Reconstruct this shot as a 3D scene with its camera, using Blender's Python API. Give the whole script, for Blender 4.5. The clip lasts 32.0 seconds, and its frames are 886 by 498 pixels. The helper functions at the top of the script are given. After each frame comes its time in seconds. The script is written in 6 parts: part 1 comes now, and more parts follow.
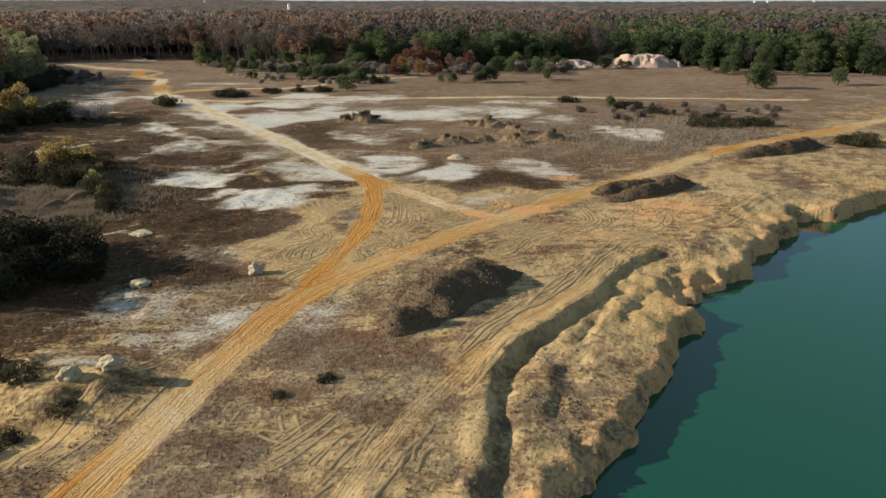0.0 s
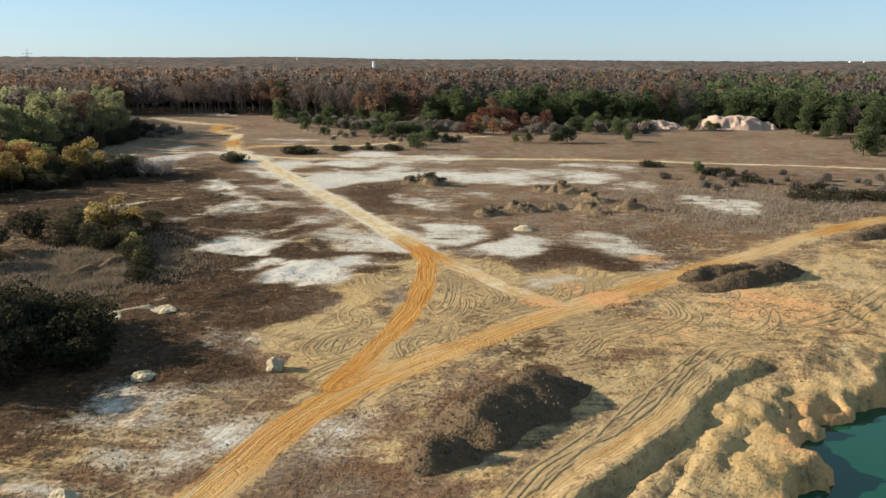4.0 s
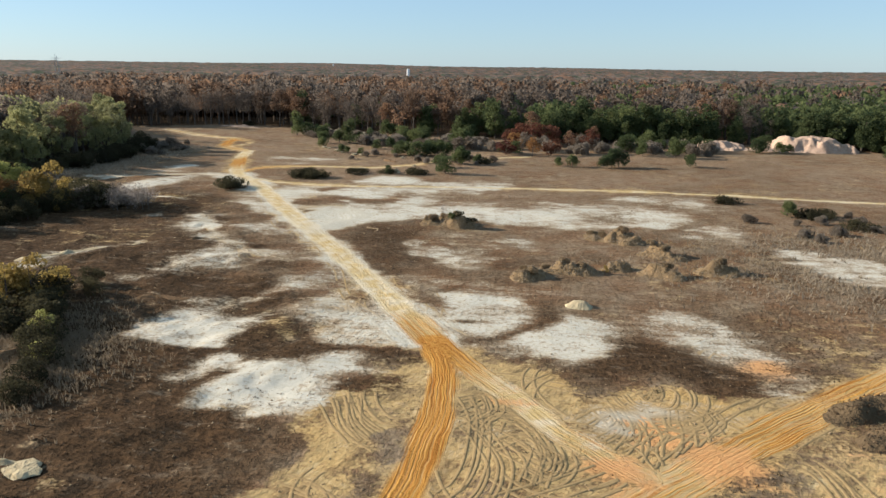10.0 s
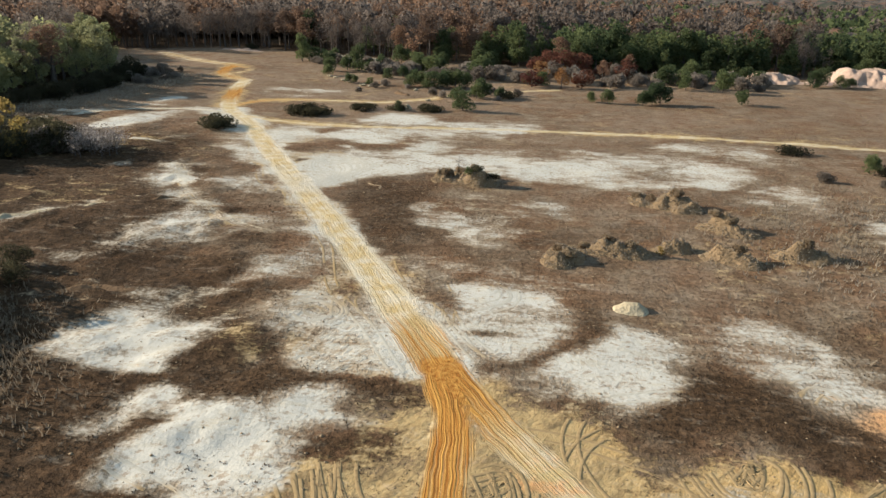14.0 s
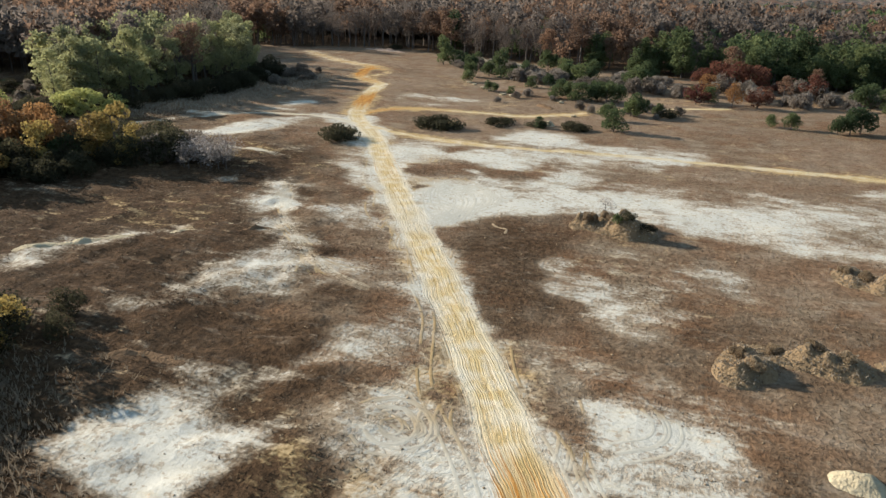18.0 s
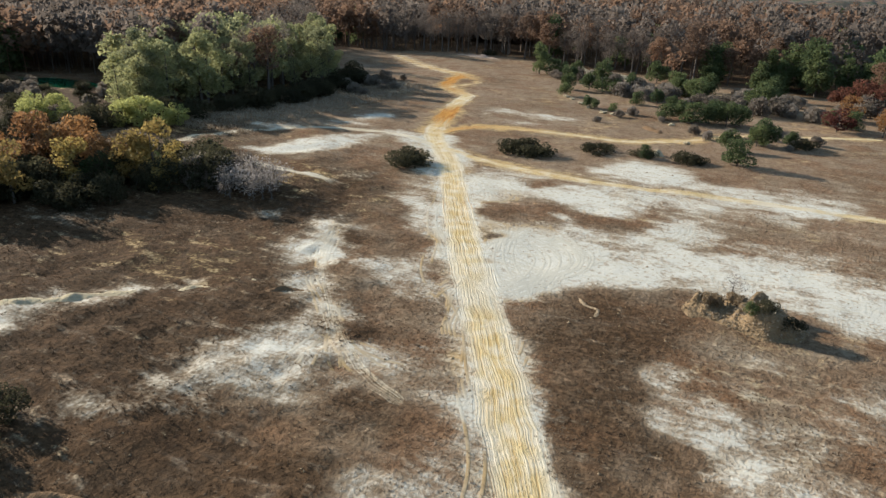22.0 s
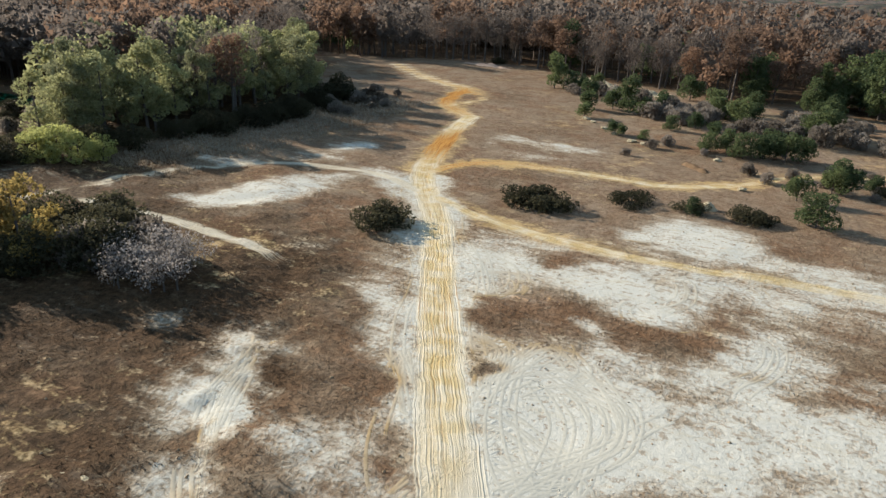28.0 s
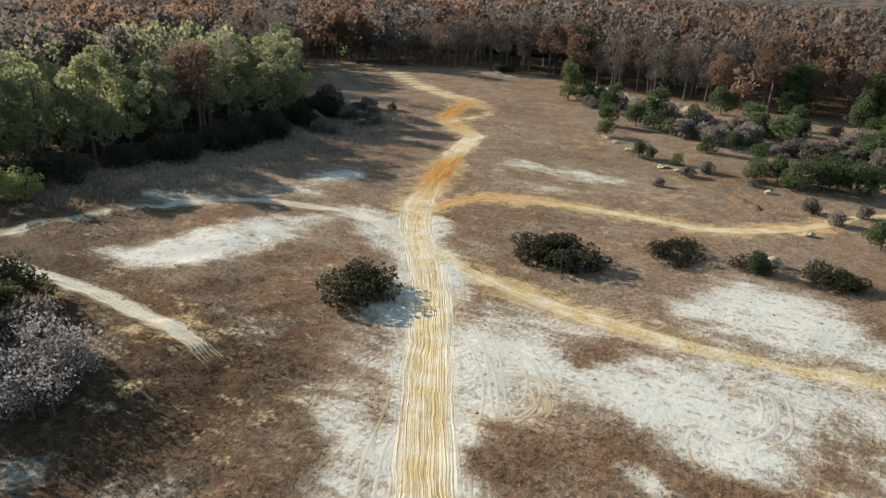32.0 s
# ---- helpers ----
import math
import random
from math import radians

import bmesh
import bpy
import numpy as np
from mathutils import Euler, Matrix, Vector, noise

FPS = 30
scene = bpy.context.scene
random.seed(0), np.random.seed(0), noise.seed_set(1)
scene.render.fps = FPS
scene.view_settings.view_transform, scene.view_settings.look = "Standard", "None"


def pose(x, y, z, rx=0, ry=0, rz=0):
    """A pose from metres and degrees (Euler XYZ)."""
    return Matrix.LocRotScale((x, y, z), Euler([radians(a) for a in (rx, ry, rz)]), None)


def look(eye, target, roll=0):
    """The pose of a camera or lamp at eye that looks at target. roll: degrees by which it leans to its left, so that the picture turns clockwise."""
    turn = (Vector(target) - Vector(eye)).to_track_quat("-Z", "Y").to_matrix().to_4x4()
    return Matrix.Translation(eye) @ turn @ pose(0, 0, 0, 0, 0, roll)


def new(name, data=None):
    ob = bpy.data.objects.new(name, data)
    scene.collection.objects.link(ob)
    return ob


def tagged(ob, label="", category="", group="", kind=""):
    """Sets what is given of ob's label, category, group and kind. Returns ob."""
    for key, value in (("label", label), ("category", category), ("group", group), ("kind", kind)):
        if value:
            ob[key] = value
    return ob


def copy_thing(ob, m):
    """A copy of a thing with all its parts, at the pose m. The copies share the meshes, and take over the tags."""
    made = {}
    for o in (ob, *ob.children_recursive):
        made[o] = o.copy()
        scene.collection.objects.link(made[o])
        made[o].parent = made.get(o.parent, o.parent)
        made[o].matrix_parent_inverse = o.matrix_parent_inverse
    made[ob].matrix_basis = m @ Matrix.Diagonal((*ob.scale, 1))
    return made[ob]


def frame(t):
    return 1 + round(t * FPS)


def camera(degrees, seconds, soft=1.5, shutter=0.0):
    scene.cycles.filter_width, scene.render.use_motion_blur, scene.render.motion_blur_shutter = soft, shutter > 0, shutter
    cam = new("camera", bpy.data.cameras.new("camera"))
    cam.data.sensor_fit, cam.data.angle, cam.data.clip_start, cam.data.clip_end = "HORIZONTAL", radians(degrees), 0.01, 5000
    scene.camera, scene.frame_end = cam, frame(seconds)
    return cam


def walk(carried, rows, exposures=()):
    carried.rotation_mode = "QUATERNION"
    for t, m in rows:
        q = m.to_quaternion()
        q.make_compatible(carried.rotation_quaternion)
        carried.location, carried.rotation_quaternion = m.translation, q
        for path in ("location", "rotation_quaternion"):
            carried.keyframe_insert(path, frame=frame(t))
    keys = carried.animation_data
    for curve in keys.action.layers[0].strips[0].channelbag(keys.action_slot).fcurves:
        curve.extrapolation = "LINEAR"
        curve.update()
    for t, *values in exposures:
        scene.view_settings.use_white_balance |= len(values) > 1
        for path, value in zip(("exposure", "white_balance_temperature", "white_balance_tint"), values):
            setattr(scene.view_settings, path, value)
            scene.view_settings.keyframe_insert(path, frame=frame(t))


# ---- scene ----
cam = camera(65.51, 32.0)
PATH = [
    (0, look((-0.75, 1.24, 24.78), (3.01, 48.16, 7.92), -0.16)),
    (0.5, look((-0.28, 2.12, 24.71), (1.59, 49.18, 7.92), -0.13)),
    (1, look((0.15, 3.15, 24.67), (2.01, 50.34, 8.23), -0.10)),
    (1.5, look((0.54, 4.35, 24.65), (1.89, 51.72, 8.7), -0.07)),
    (2, look((0.89, 5.71, 24.66), (0.32, 53.42, 9.7), -0.04)),
    (2.5, look((1.18, 7.22, 24.68), (-0.45, 55.16, 10.54), -0.00)),
    (3, look((1.44, 8.89, 24.72), (-0.19, 56.95, 11.03), 0.03)),
    (3.5, look((1.64, 10.70, 24.77), (0.02, 58.84, 11.37), 0.07)),
    (5.5, look((2.04, 19.09, 25.07), (0.46, 67.39, 12.26), 0.22)),
    (6, look((2.05, 21.40, 25.16), (0.48, 69.72, 12.4), 0.26)),
    (6.5, look((2.03, 23.78, 25.25), (0.47, 72.1, 12.52), 0.31)),
    (7, look((2.00, 26.20, 25.33), (0.4, 74.52, 12.6), 0.35)),
    (7.5, look((1.94, 28.65, 25.42), (0.34, 76.97, 12.67), 0.39)),
    (8, look((1.86, 31.12, 25.51), (0.24, 79.45, 12.79), 0.44)),
    (8.5, look((1.77, 33.60, 25.59), (0.11, 81.93, 12.89), 0.48)),
    (9, look((1.67, 36.08, 25.67), (-0.68, 84.37, 12.95), 0.53)),
    (9.5, look((1.56, 38.55, 25.75), (-2.27, 86.75, 13.02), 0.58)),
    (10, look((1.44, 41.01, 25.82), (-2.53, 89.2, 13.1), 0.62)),
    (10.5, look((1.31, 43.44, 25.89), (-2.7, 91.64, 13.18), 0.67)),
    (11, look((1.17, 45.86, 25.95), (-2.85, 94.05, 13.26), 0.72)),
    (11.5, look((1.03, 48.24, 26.01), (-3.04, 96.37, 13.07), 0.77)),
    (12, look((0.87, 50.60, 26.07), (-3.24, 98.3, 11.63), 0.83)),
    (12.5, look((0.70, 52.93, 26.12), (-3.41, 100.09, 10.01), 0.88)),
    (13, look((0.53, 55.24, 26.17), (-3.59, 101.87, 8.59), 0.93)),
    (13.5, look((0.33, 57.52, 26.21), (-3.88, 104.0, 8.29), 0.98)),
    (14, look((0.13, 59.77, 26.25), (-4.84, 106.18, 8.3), 1.03)),
    (14.5, look((-0.10, 62.01, 26.28), (-6.67, 108.19, 8.28), 1.09)),
    (16.5, look((-1.24, 70.84, 26.40), (-13.46, 115.76, 8.16), 1.30)),
    (17, look((-1.59, 73.03, 26.43), (-14.51, 117.77, 8.2), 1.35)),
    (17.5, look((-1.98, 75.23, 26.45), (-15.79, 119.69, 8.22), 1.40)),
    (18, look((-2.39, 77.44, 26.47), (-16.74, 121.75, 8.28), 1.45)),
    (18.5, look((-2.85, 79.66, 26.50), (-17.38, 123.9, 8.3), 1.50)),
    (19, look((-3.33, 81.89, 26.52), (-18.18, 126.04, 8.36), 1.55)),
    (19.5, look((-3.86, 84.13, 26.55), (-19.63, 127.94, 8.34), 1.60)),
    (20, look((-4.42, 86.38, 26.57), (-21.27, 129.79, 8.37), 1.65)),
    (20.5, look((-5.01, 88.64, 26.60), (-22.84, 131.65, 8.37), 1.70)),
    (21, look((-5.64, 90.92, 26.63), (-24.74, 133.37, 8.39), 1.74)),
    (21.5, look((-6.30, 93.20, 26.65), (-26.23, 135.25, 8.37), 1.78)),
    (22, look((-6.99, 95.49, 26.68), (-27.35, 137.33, 8.39), 1.82)),
    (22.5, look((-7.71, 97.77, 26.72), (-28.11, 139.59, 8.4), 1.86)),
    (23, look((-8.45, 100.05, 26.75), (-28.91, 141.84, 8.44), 1.90)),
    (23.5, look((-9.22, 102.32, 26.78), (-29.73, 144.08, 8.46), 1.93)),
    (24, look((-10.00, 104.58, 26.81), (-30.58, 146.31, 8.51), 1.96)),
    (24.5, look((-10.81, 106.82, 26.84), (-31.46, 148.5, 8.51), 1.99)),
    (25, look((-11.62, 109.03, 26.87), (-32.33, 150.69, 8.56), 2.02)),
    (25.5, look((-12.44, 111.21, 26.90), (-33.22, 152.83, 8.58), 2.04)),
    (27.5, look((-15.81, 119.58, 26.96), (-36.8, 161.08, 8.6), 2.09)),
    (28, look((-16.67, 121.60, 26.96), (-37.73, 163.06, 8.6), 2.09)),
    (28.5, look((-17.54, 123.60, 26.95), (-38.65, 165.03, 8.57), 2.09)),
    (29, look((-18.43, 125.61, 26.92), (-39.61, 167.01, 8.54), 2.08)),
    (29.5, look((-19.35, 127.63, 26.87), (-40.56, 169.02, 8.5), 2.07)),
    (30, look((-20.31, 129.71, 26.81), (-41.59, 171.09, 8.52), 2.05)),
    (30.5, look((-21.33, 131.88, 26.72), (-42.66, 173.25, 8.48), 2.02)),
    (31, look((-22.42, 134.18, 26.61), (-43.81, 175.56, 8.45), 1.99)),
    (31.5, look((-23.61, 136.66, 26.47), (-45.04, 178.01, 8.28), 1.96)),
    (32, look((-24.93, 139.41, 26.30), (-46.35, 180.76, 8.12), 1.91)),
]
walk(cam, PATH, [(0.0, 0.85, 6500, 10), (2.0, 1.12, 6500, 10), (7.0, 1.12, 6500, 10), (14.0, 1.12, 6450, 10), (20.0, 1.15, 6150, 9), (32.0, 1.15, 6150, 9)])

# ---- light ----
SUN_AZ, SUN_EL = radians(276), radians(21)
world = bpy.data.worlds.new("sky")
scene.world = world
world.use_nodes = True
wt = world.node_tree
sky = wt.nodes.new("ShaderNodeTexSky")
sky.sky_type, sky.sun_disc = "NISHITA", False
sky.sun_elevation, sky.sun_rotation = SUN_EL, SUN_AZ
sky.air_density, sky.dust_density, sky.ozone_density = 1.0, 0.2, 2.6
cool = wt.nodes.new("ShaderNodeMix")
cool.data_type, cool.blend_type = "RGBA", "MULTIPLY"
cool.inputs[0].default_value, cool.inputs[7].default_value = 1.0, (0.86, 0.97, 1.18, 1)
wt.links.new(sky.outputs[0], cool.inputs[6])
hazy = wt.nodes.new("ShaderNodeMix")
hazy.data_type = "RGBA"
hazy.inputs[0].default_value, hazy.inputs[7].default_value = 0.6, (2.7, 4.0, 5.0, 1)
wt.links.new(cool.outputs[2], hazy.inputs[6])
wt.links.new(hazy.outputs[2], wt.nodes["Background"].inputs[0])
wt.nodes["Background"].inputs[1].default_value = 0.07
sun = new("sun", bpy.data.lights.new("sun", "SUN"))
sun.data.energy, sun.data.angle, sun.data.color = 4.8, radians(0.55), (1.0, 0.92, 0.79)
away = Vector((math.sin(SUN_AZ) * math.cos(SUN_EL), math.cos(SUN_AZ) * math.cos(SUN_EL), math.sin(SUN_EL)))
sun.matrix_world = look(away * 100, (0, 0, 0))


# ---- numbers on the plan ----
def vnoise(x, y, size, seed=0):
    """Smooth value noise in -1..1 with cells of that size."""
    x, y = np.asarray(x, float) / size + 1000.5, np.asarray(y, float) / size + 1000.5
    xi, yi = np.floor(x).astype(np.int64), np.floor(y).astype(np.int64)
    u, v = x - xi, y - yi
    u, v = u * u * (3 - 2 * u), v * v * (3 - 2 * v)

    def h(a, b):
        n = (a * 374761393 + b * 668265263 + seed * 974711) & 0x7FFFFFFF
        n = ((n ^ (n >> 13)) * 1274126177) & 0x7FFFFFFF
        return ((n ^ (n >> 16)) & 0xFFFF) / 32767.5 - 1

    return (h(xi, yi) * (1 - u) + h(xi + 1, yi) * u) * (1 - v) + (h(xi, yi + 1) * (1 - u) + h(xi + 1, yi + 1) * u) * v


def fbm(x, y, size, seed=0, octaves=4):
    return sum(vnoise(x, y, size / 2**k, seed + 17 * k) * 0.55**k for k in range(octaves))


def smooth(a, b, x):
    s = np.clip((x - a) / (b - a), 0, 1)
    return s * s * (3 - 2 * s)


def curve(points, step=2.0):
    """A smooth line through a few corners."""
    p = np.array(points, float)
    p = np.vstack([2 * p[0] - p[1], p, 2 * p[-1] - p[-2]])
    out = []
    for a, b, c, d in zip(p, p[1:], p[2:], p[3:]):
        n = max(2, int(np.hypot(*(c - b)) / step))
        s = np.linspace(0, 1, n, endpoint=False)[:, None]
        out.append(0.5 * (2 * b + (c - a) * s + (2 * a - 5 * b + 4 * c - d) * s**2 + (3 * b - a - 3 * c + d) * s**3))
    return np.vstack(out + [p[-2][None]])


def nearest(x, y, line, reach):
    """Signed distance across a line, and the length along it, for points within reach (others far)."""
    across, along = np.full(x.shape, 1e3), np.zeros(x.shape)
    near = (x > line[:, 0].min() - reach) & (x < line[:, 0].max() + reach) & (y > line[:, 1].min() - reach) & (y < line[:, 1].max() + reach)
    if not near.any():
        return across, along
    px, py = x[near], y[near]
    best, bl, run = np.full(px.shape, 1e3), np.zeros(px.shape), 0.0
    for a, b in zip(line, line[1:]):
        d = b - a
        length = np.hypot(*d) + 1e-9
        s = np.clip(((px - a[0]) * d[0] + (py - a[1]) * d[1]) / length**2, 0, 1)
        ox, oy = px - a[0] - s * d[0], py - a[1] - s * d[1]
        dist = np.hypot(ox, oy)
        side = np.where(d[0] * oy - d[1] * ox > 0, 1.0, -1.0)
        closer = dist < np.abs(best)
        best = np.where(closer, side * dist, best)
        bl = np.where(closer, run + s * length, bl)
        run += length
    across[near], along[near] = best, bl
    return across, along


# roads: corners, half width, share of orange, strength
MAIN = [(-78, 253), (-74, 236), (-67, 215), (-62, 204), (-53, 191), (-41, 169), (-33, 155), (-26, 143), (-16, 125.5), (-9.6, 113.6), (-4.6, 104)]
BROAD = [(-30, 15), (-21, 26), (-17.6, 33.3), (-13.3, 48), (-9.6, 57.5), (-5.5, 63.5), (3.4, 71.8), (13, 81), (26, 92), (44, 105.5), (62, 119.5), (86, 132), (110, 146), (160, 170)]
WEST = [(-4.8, 104), (-3.2, 97.5), (-2.9, 92), (-3.4, 83), (-4.7, 75.2), (-6.6, 68), (-8.6, 62)]
EAST = [(-4.0, 104), (0, 97), (3.7, 91.7), (7.2, 86.5), (12, 81.5)]
NORTH = [(-56.5, 198.5), (-53.4, 196.8), (-49.1, 194.6), (-38.4, 191.7), (-29.8, 190.8), (-22.4, 191.3), (-10.6, 193), (12, 193), (34, 192.5), (54, 190), (72, 187), (110, 180)]
NORTH_EAST = [(-64, 209), (-62, 217), (-57, 220.5), (-50, 221.6), (-36, 222), (-29.5, 223.5), (-21, 231), (-13, 241), (10, 252)]
FAR = [(-78, 253), (-88, 262), (-92, 271), (-95.4, 286), (-101.6, 290), (-118, 302), (-136, 319)]
FAR_LOOP = [(-88, 262), (-85, 273), (-88, 279), (-95, 284)]
LEFT_A = [(-61, 200), (-68, 203.5), (-76, 203.6), (-87, 200), (-94, 189), (-96, 182), (-98, 174), (-101, 160)]
LEFT_B = [(-57, 169.5), (-64.4, 172), (-70, 173), (-77, 174), (-84, 173.6), (-92, 173)]
LEFT_C = [(-51.5, 158.5), (-47.8, 150.3), (-42.4, 143.2), (-36.1, 136), (-31.8, 132.4), (-27, 130)]
SHORE_TRACK = [(-6, 26), (-3.6, 31.6), (1.5, 40.6), (8.4, 50), (14.5, 56.1), (22.6, 67)]
ROADS = [
    (MAIN, 1.75, -0.12, 1.0), (BROAD, 1.55, 0.5, 1.0), (WEST, 1.15, 0.85, 1.0), (EAST, 1.2, 0.45, 1.0), (NORTH, 1.0, 0.0, 0.8),
    (NORTH_EAST, 0.9, 0.25, 0.85), (FAR, 1.7, 0.5, 1.0), (FAR_LOOP, 0.8, 0.1, 0.8), (LEFT_A, 0.8, -0.9, 0.65), (LEFT_B, 0.75, -0.9, 0.75),
    (LEFT_C, 0.6, -0.9, 0.32), (SHORE_TRACK, 0.8, 0.35, 0.45),
]
# outlines of the bare and grown patches of the floor
FLATS, SANDS, TURFS, SWERVES = [], [], [], []


def flat(pale, *corners):
    """A whitish flat; pale: how thick the white sand lies."""
    FLATS.append((pale, corners))


def sands(bare, *corners):
    """Bare tan sand."""
    SANDS.append((bare, corners))


def turf_patch(depth, *corners):
    """Brown dry turf; depth: how dark it is."""
    TURFS.append((depth, corners))


def swerve(passes, *corners):
    """A few passes of wheels side by side."""
    SWERVES.append((passes, corners))


flat(1, (-36.7, 104), (-36.1, 107.1), (-33.8, 108.6), (-32.7, 110.4), (-30, 110.4), (-27.4, 108.2), (-24.2, 109.2), (-23, 107.3), (-24.5, 105.2), (-25.9, 103), (-27.4, 100.9), (-28.9, 100.7), (-30.3, 102.4), (-33, 102.8))
flat(0.9, (-27.8, 91.6), (-27.9, 93.1), (-26.8, 94.7), (-26, 97.1), (-23.9, 98.9), (-23, 97.1), (-23.7, 95), (-24.9, 93.4), (-25.9, 91.8))
flat(0.6, (-35.3, 96), (-33.4, 97), (-29.7, 97.5), (-28.7, 99.1), (-28.3, 97.2), (-29.8, 95.5), (-31.4, 94.1), (-33.2, 93.2))
flat(1, (-22.5, 90.1), (-22.2, 92.1), (-21.1, 93.9), (-21.5, 96.4), (-19, 97.5), (-15.2, 97.6), (-15, 99.7), (-13, 100.5), (-11.3, 99.7), (-10.2, 96.8), (-11.8, 96.1), (-13.7, 94.4), (-13.7, 92.1), (-13.1, 89.2), (-15.2, 88.1), (-17.1, 86.8), (-18.7, 88.8), (-21.1, 89.4))
flat(0.7, (-10.4, 96.6), (-8, 96.9), (-6.6, 96.2), (-8.4, 95.2), (-10.6, 94.3), (-12.4, 92.6), (-13, 90.9), (-13.7, 93.1))
flat(1, (-6.6, 118.2), (-0.2, 119.4), (5.1, 118.6), (4.1, 114.1), (4.2, 110.5), (1.5, 106.9), (-0.7, 105.4), (-2.6, 106.2), (-4.7, 110.5), (-4.6, 114.3))
flat(1, (2.9, 105.1), (6.4, 109.6), (8.1, 112.7), (10.4, 111.3), (13.4, 108.9), (15, 107.5), (13.4, 106.3), (13.1, 103.5), (11.3, 101.6), (10.5, 99.5), (8, 98.8), (6.2, 101), (4.2, 103.3))
flat(0.9, (15.7, 111.9), (19.2, 115.4), (23.2, 113.5), (25.7, 110.9), (27.8, 107.1), (29.6, 103), (26.1, 95.8), (24, 96.5), (23.7, 99.2), (21.9, 100.5), (20.6, 102.7), (19.7, 105.2), (17.3, 107.8))
flat(0.8, (23.5, 107.2), (25.7, 103.9), (29.7, 102.4), (28.2, 96.4), (25, 95), (23, 95.9), (23.4, 101.7))
flat(0.85, (8.5, 89.2), (10.2, 91), (12.4, 92), (15.6, 92.5), (17.5, 92.1), (15.6, 89.3), (12.2, 88.3), (10.5, 87.5), (8.7, 88))
flat(0.9, (-26.7, 120.5), (-24.3, 123.7), (-20.8, 127.9), (-18, 123), (-17, 119.7), (-20.1, 119.8), (-23.8, 118.7))
flat(0.85, (-32.8, 112.4), (-30.9, 114.4), (-27.5, 115), (-25.1, 117.5), (-23.7, 119.4), (-23.3, 117.6), (-26.2, 114.5), (-28, 112.3))
flat(0.65, (-22.8, 111.3), (-19.2, 115.1), (-15.6, 118.6), (-11.4, 114.8), (-8.1, 107.8), (-5.5, 103.1), (-9.5, 102.6), (-13.6, 102.5), (-16.1, 104.7), (-18.1, 108.2))
flat(0.75, (-13.7, 124.7), (-9.7, 126.2), (-5.8, 123.9), (-2.1, 124.5), (-0.8, 122.3), (-6.6, 120.9), (-7, 118.6), (-8.4, 117.7), (-11.4, 121.8))
flat(0.55, (-0.8, 121.7), (2.6, 120.8), (5.3, 118.5), (8.8, 117.9), (8.9, 119.2), (5.5, 121.1), (1.9, 122.7))
flat(0.7, (-43.3, 123.7), (-43.5, 126.4), (-39.4, 129.5), (-36.9, 132.5), (-32.2, 135.5), (-27.3, 135.5), (-22.5, 130.9), (-24.7, 130.8), (-29.1, 129.3), (-33.1, 126.1))
flat(0.7, (-53.4, 150.5), (-52.5, 158.8), (-49.4, 158), (-47.1, 153.2), (-49.7, 148.7))
flat(0.9, (-13.1, 141.6), (-10.6, 144), (-8.3, 143.6), (-8.8, 140.8), (-6.7, 140), (-4, 141.9), (-2.8, 141.2), (-6.6, 139.2), (-9.5, 139.5), (-11.7, 139.8))
flat(1, (-7, 135.6), (-5.2, 136.9), (-4, 135.3), (-4.5, 132.9), (-3.4, 131.1), (-1.1, 129.9), (-1.7, 129), (-4, 130.2), (-5.5, 132), (-6.9, 132.3))
flat(0.85, (-3.7, 137.3), (-1.2, 143.8), (1.1, 143.2), (1.4, 140.7), (3.4, 139.4), (4.2, 136.6), (1.2, 136.5), (-0.8, 136.1))
flat(0.7, (-0, 146.4), (3.9, 146.5), (6.5, 146), (5.9, 140.7), (4, 142.1), (1.5, 143.8))
flat(0.7, (-9.1, 150.1), (-6.3, 150.3), (-3, 149.1), (-3.4, 147.2), (-6.6, 147.8))
flat(0.9, (-11.8, 136), (-10.2, 136.6), (-9.2, 135.3), (-10.7, 134.9))
flat(1, (-38.3, 169), (-30, 168.4), (-28.9, 174.8), (-22.6, 169.5), (-18.6, 175.3), (-16.5, 180.5), (-13, 180.7), (-13, 175.3), (-8.2, 174.1), (1.3, 174.7), (0.7, 166.9), (-4.3, 163.8), (-9.4, 162.1), (-14.8, 159), (-19.8, 156.3), (-22.7, 153.2), (-25.4, 147.6), (-26.8, 146.8), (-30.6, 153.2), (-33, 161.5))
flat(0.9, (2.2, 174.1), (14.7, 177.9), (26.3, 178.7), (23.4, 165.8), (17.6, 162.4), (13.6, 155.2), (9.3, 156.7), (2.1, 157.7), (-3.2, 163.8))
flat(0.9, (-47.9, 188.8), (-43.2, 191.9), (-34.7, 191.1), (-27.5, 192.7), (-20, 190.7), (-22, 177.1), (-30.5, 177.7), (-37.3, 173.9), (-40.8, 174))
flat(1, (-30.7, 199.4), (-26.9, 207.9), (-18.4, 204.7), (-19.3, 195.2), (-27.3, 195.2))
flat(0.9, (-14.1, 198.5), (-6.2, 202.1), (3.2, 201.1), (2.7, 194.4), (-3.1, 186.7), (-5.9, 184.1), (-10, 186.5), (-14.1, 191.9))
flat(0.6, (-50.7, 176.5), (-49.5, 183), (-40.4, 165.7), (-43.8, 165.6), (-48.7, 170.2))
flat(0.8, (-41.7, 148.9), (-38.2, 152.6), (-34.6, 153.4), (-31.7, 148), (-34.8, 146), (-39.5, 147.4))
flat(0.7, (-45.3, 142.2), (-43.2, 144.6), (-37.7, 139.6), (-36, 136.3), (-37.7, 136.2), (-41.4, 140.3))
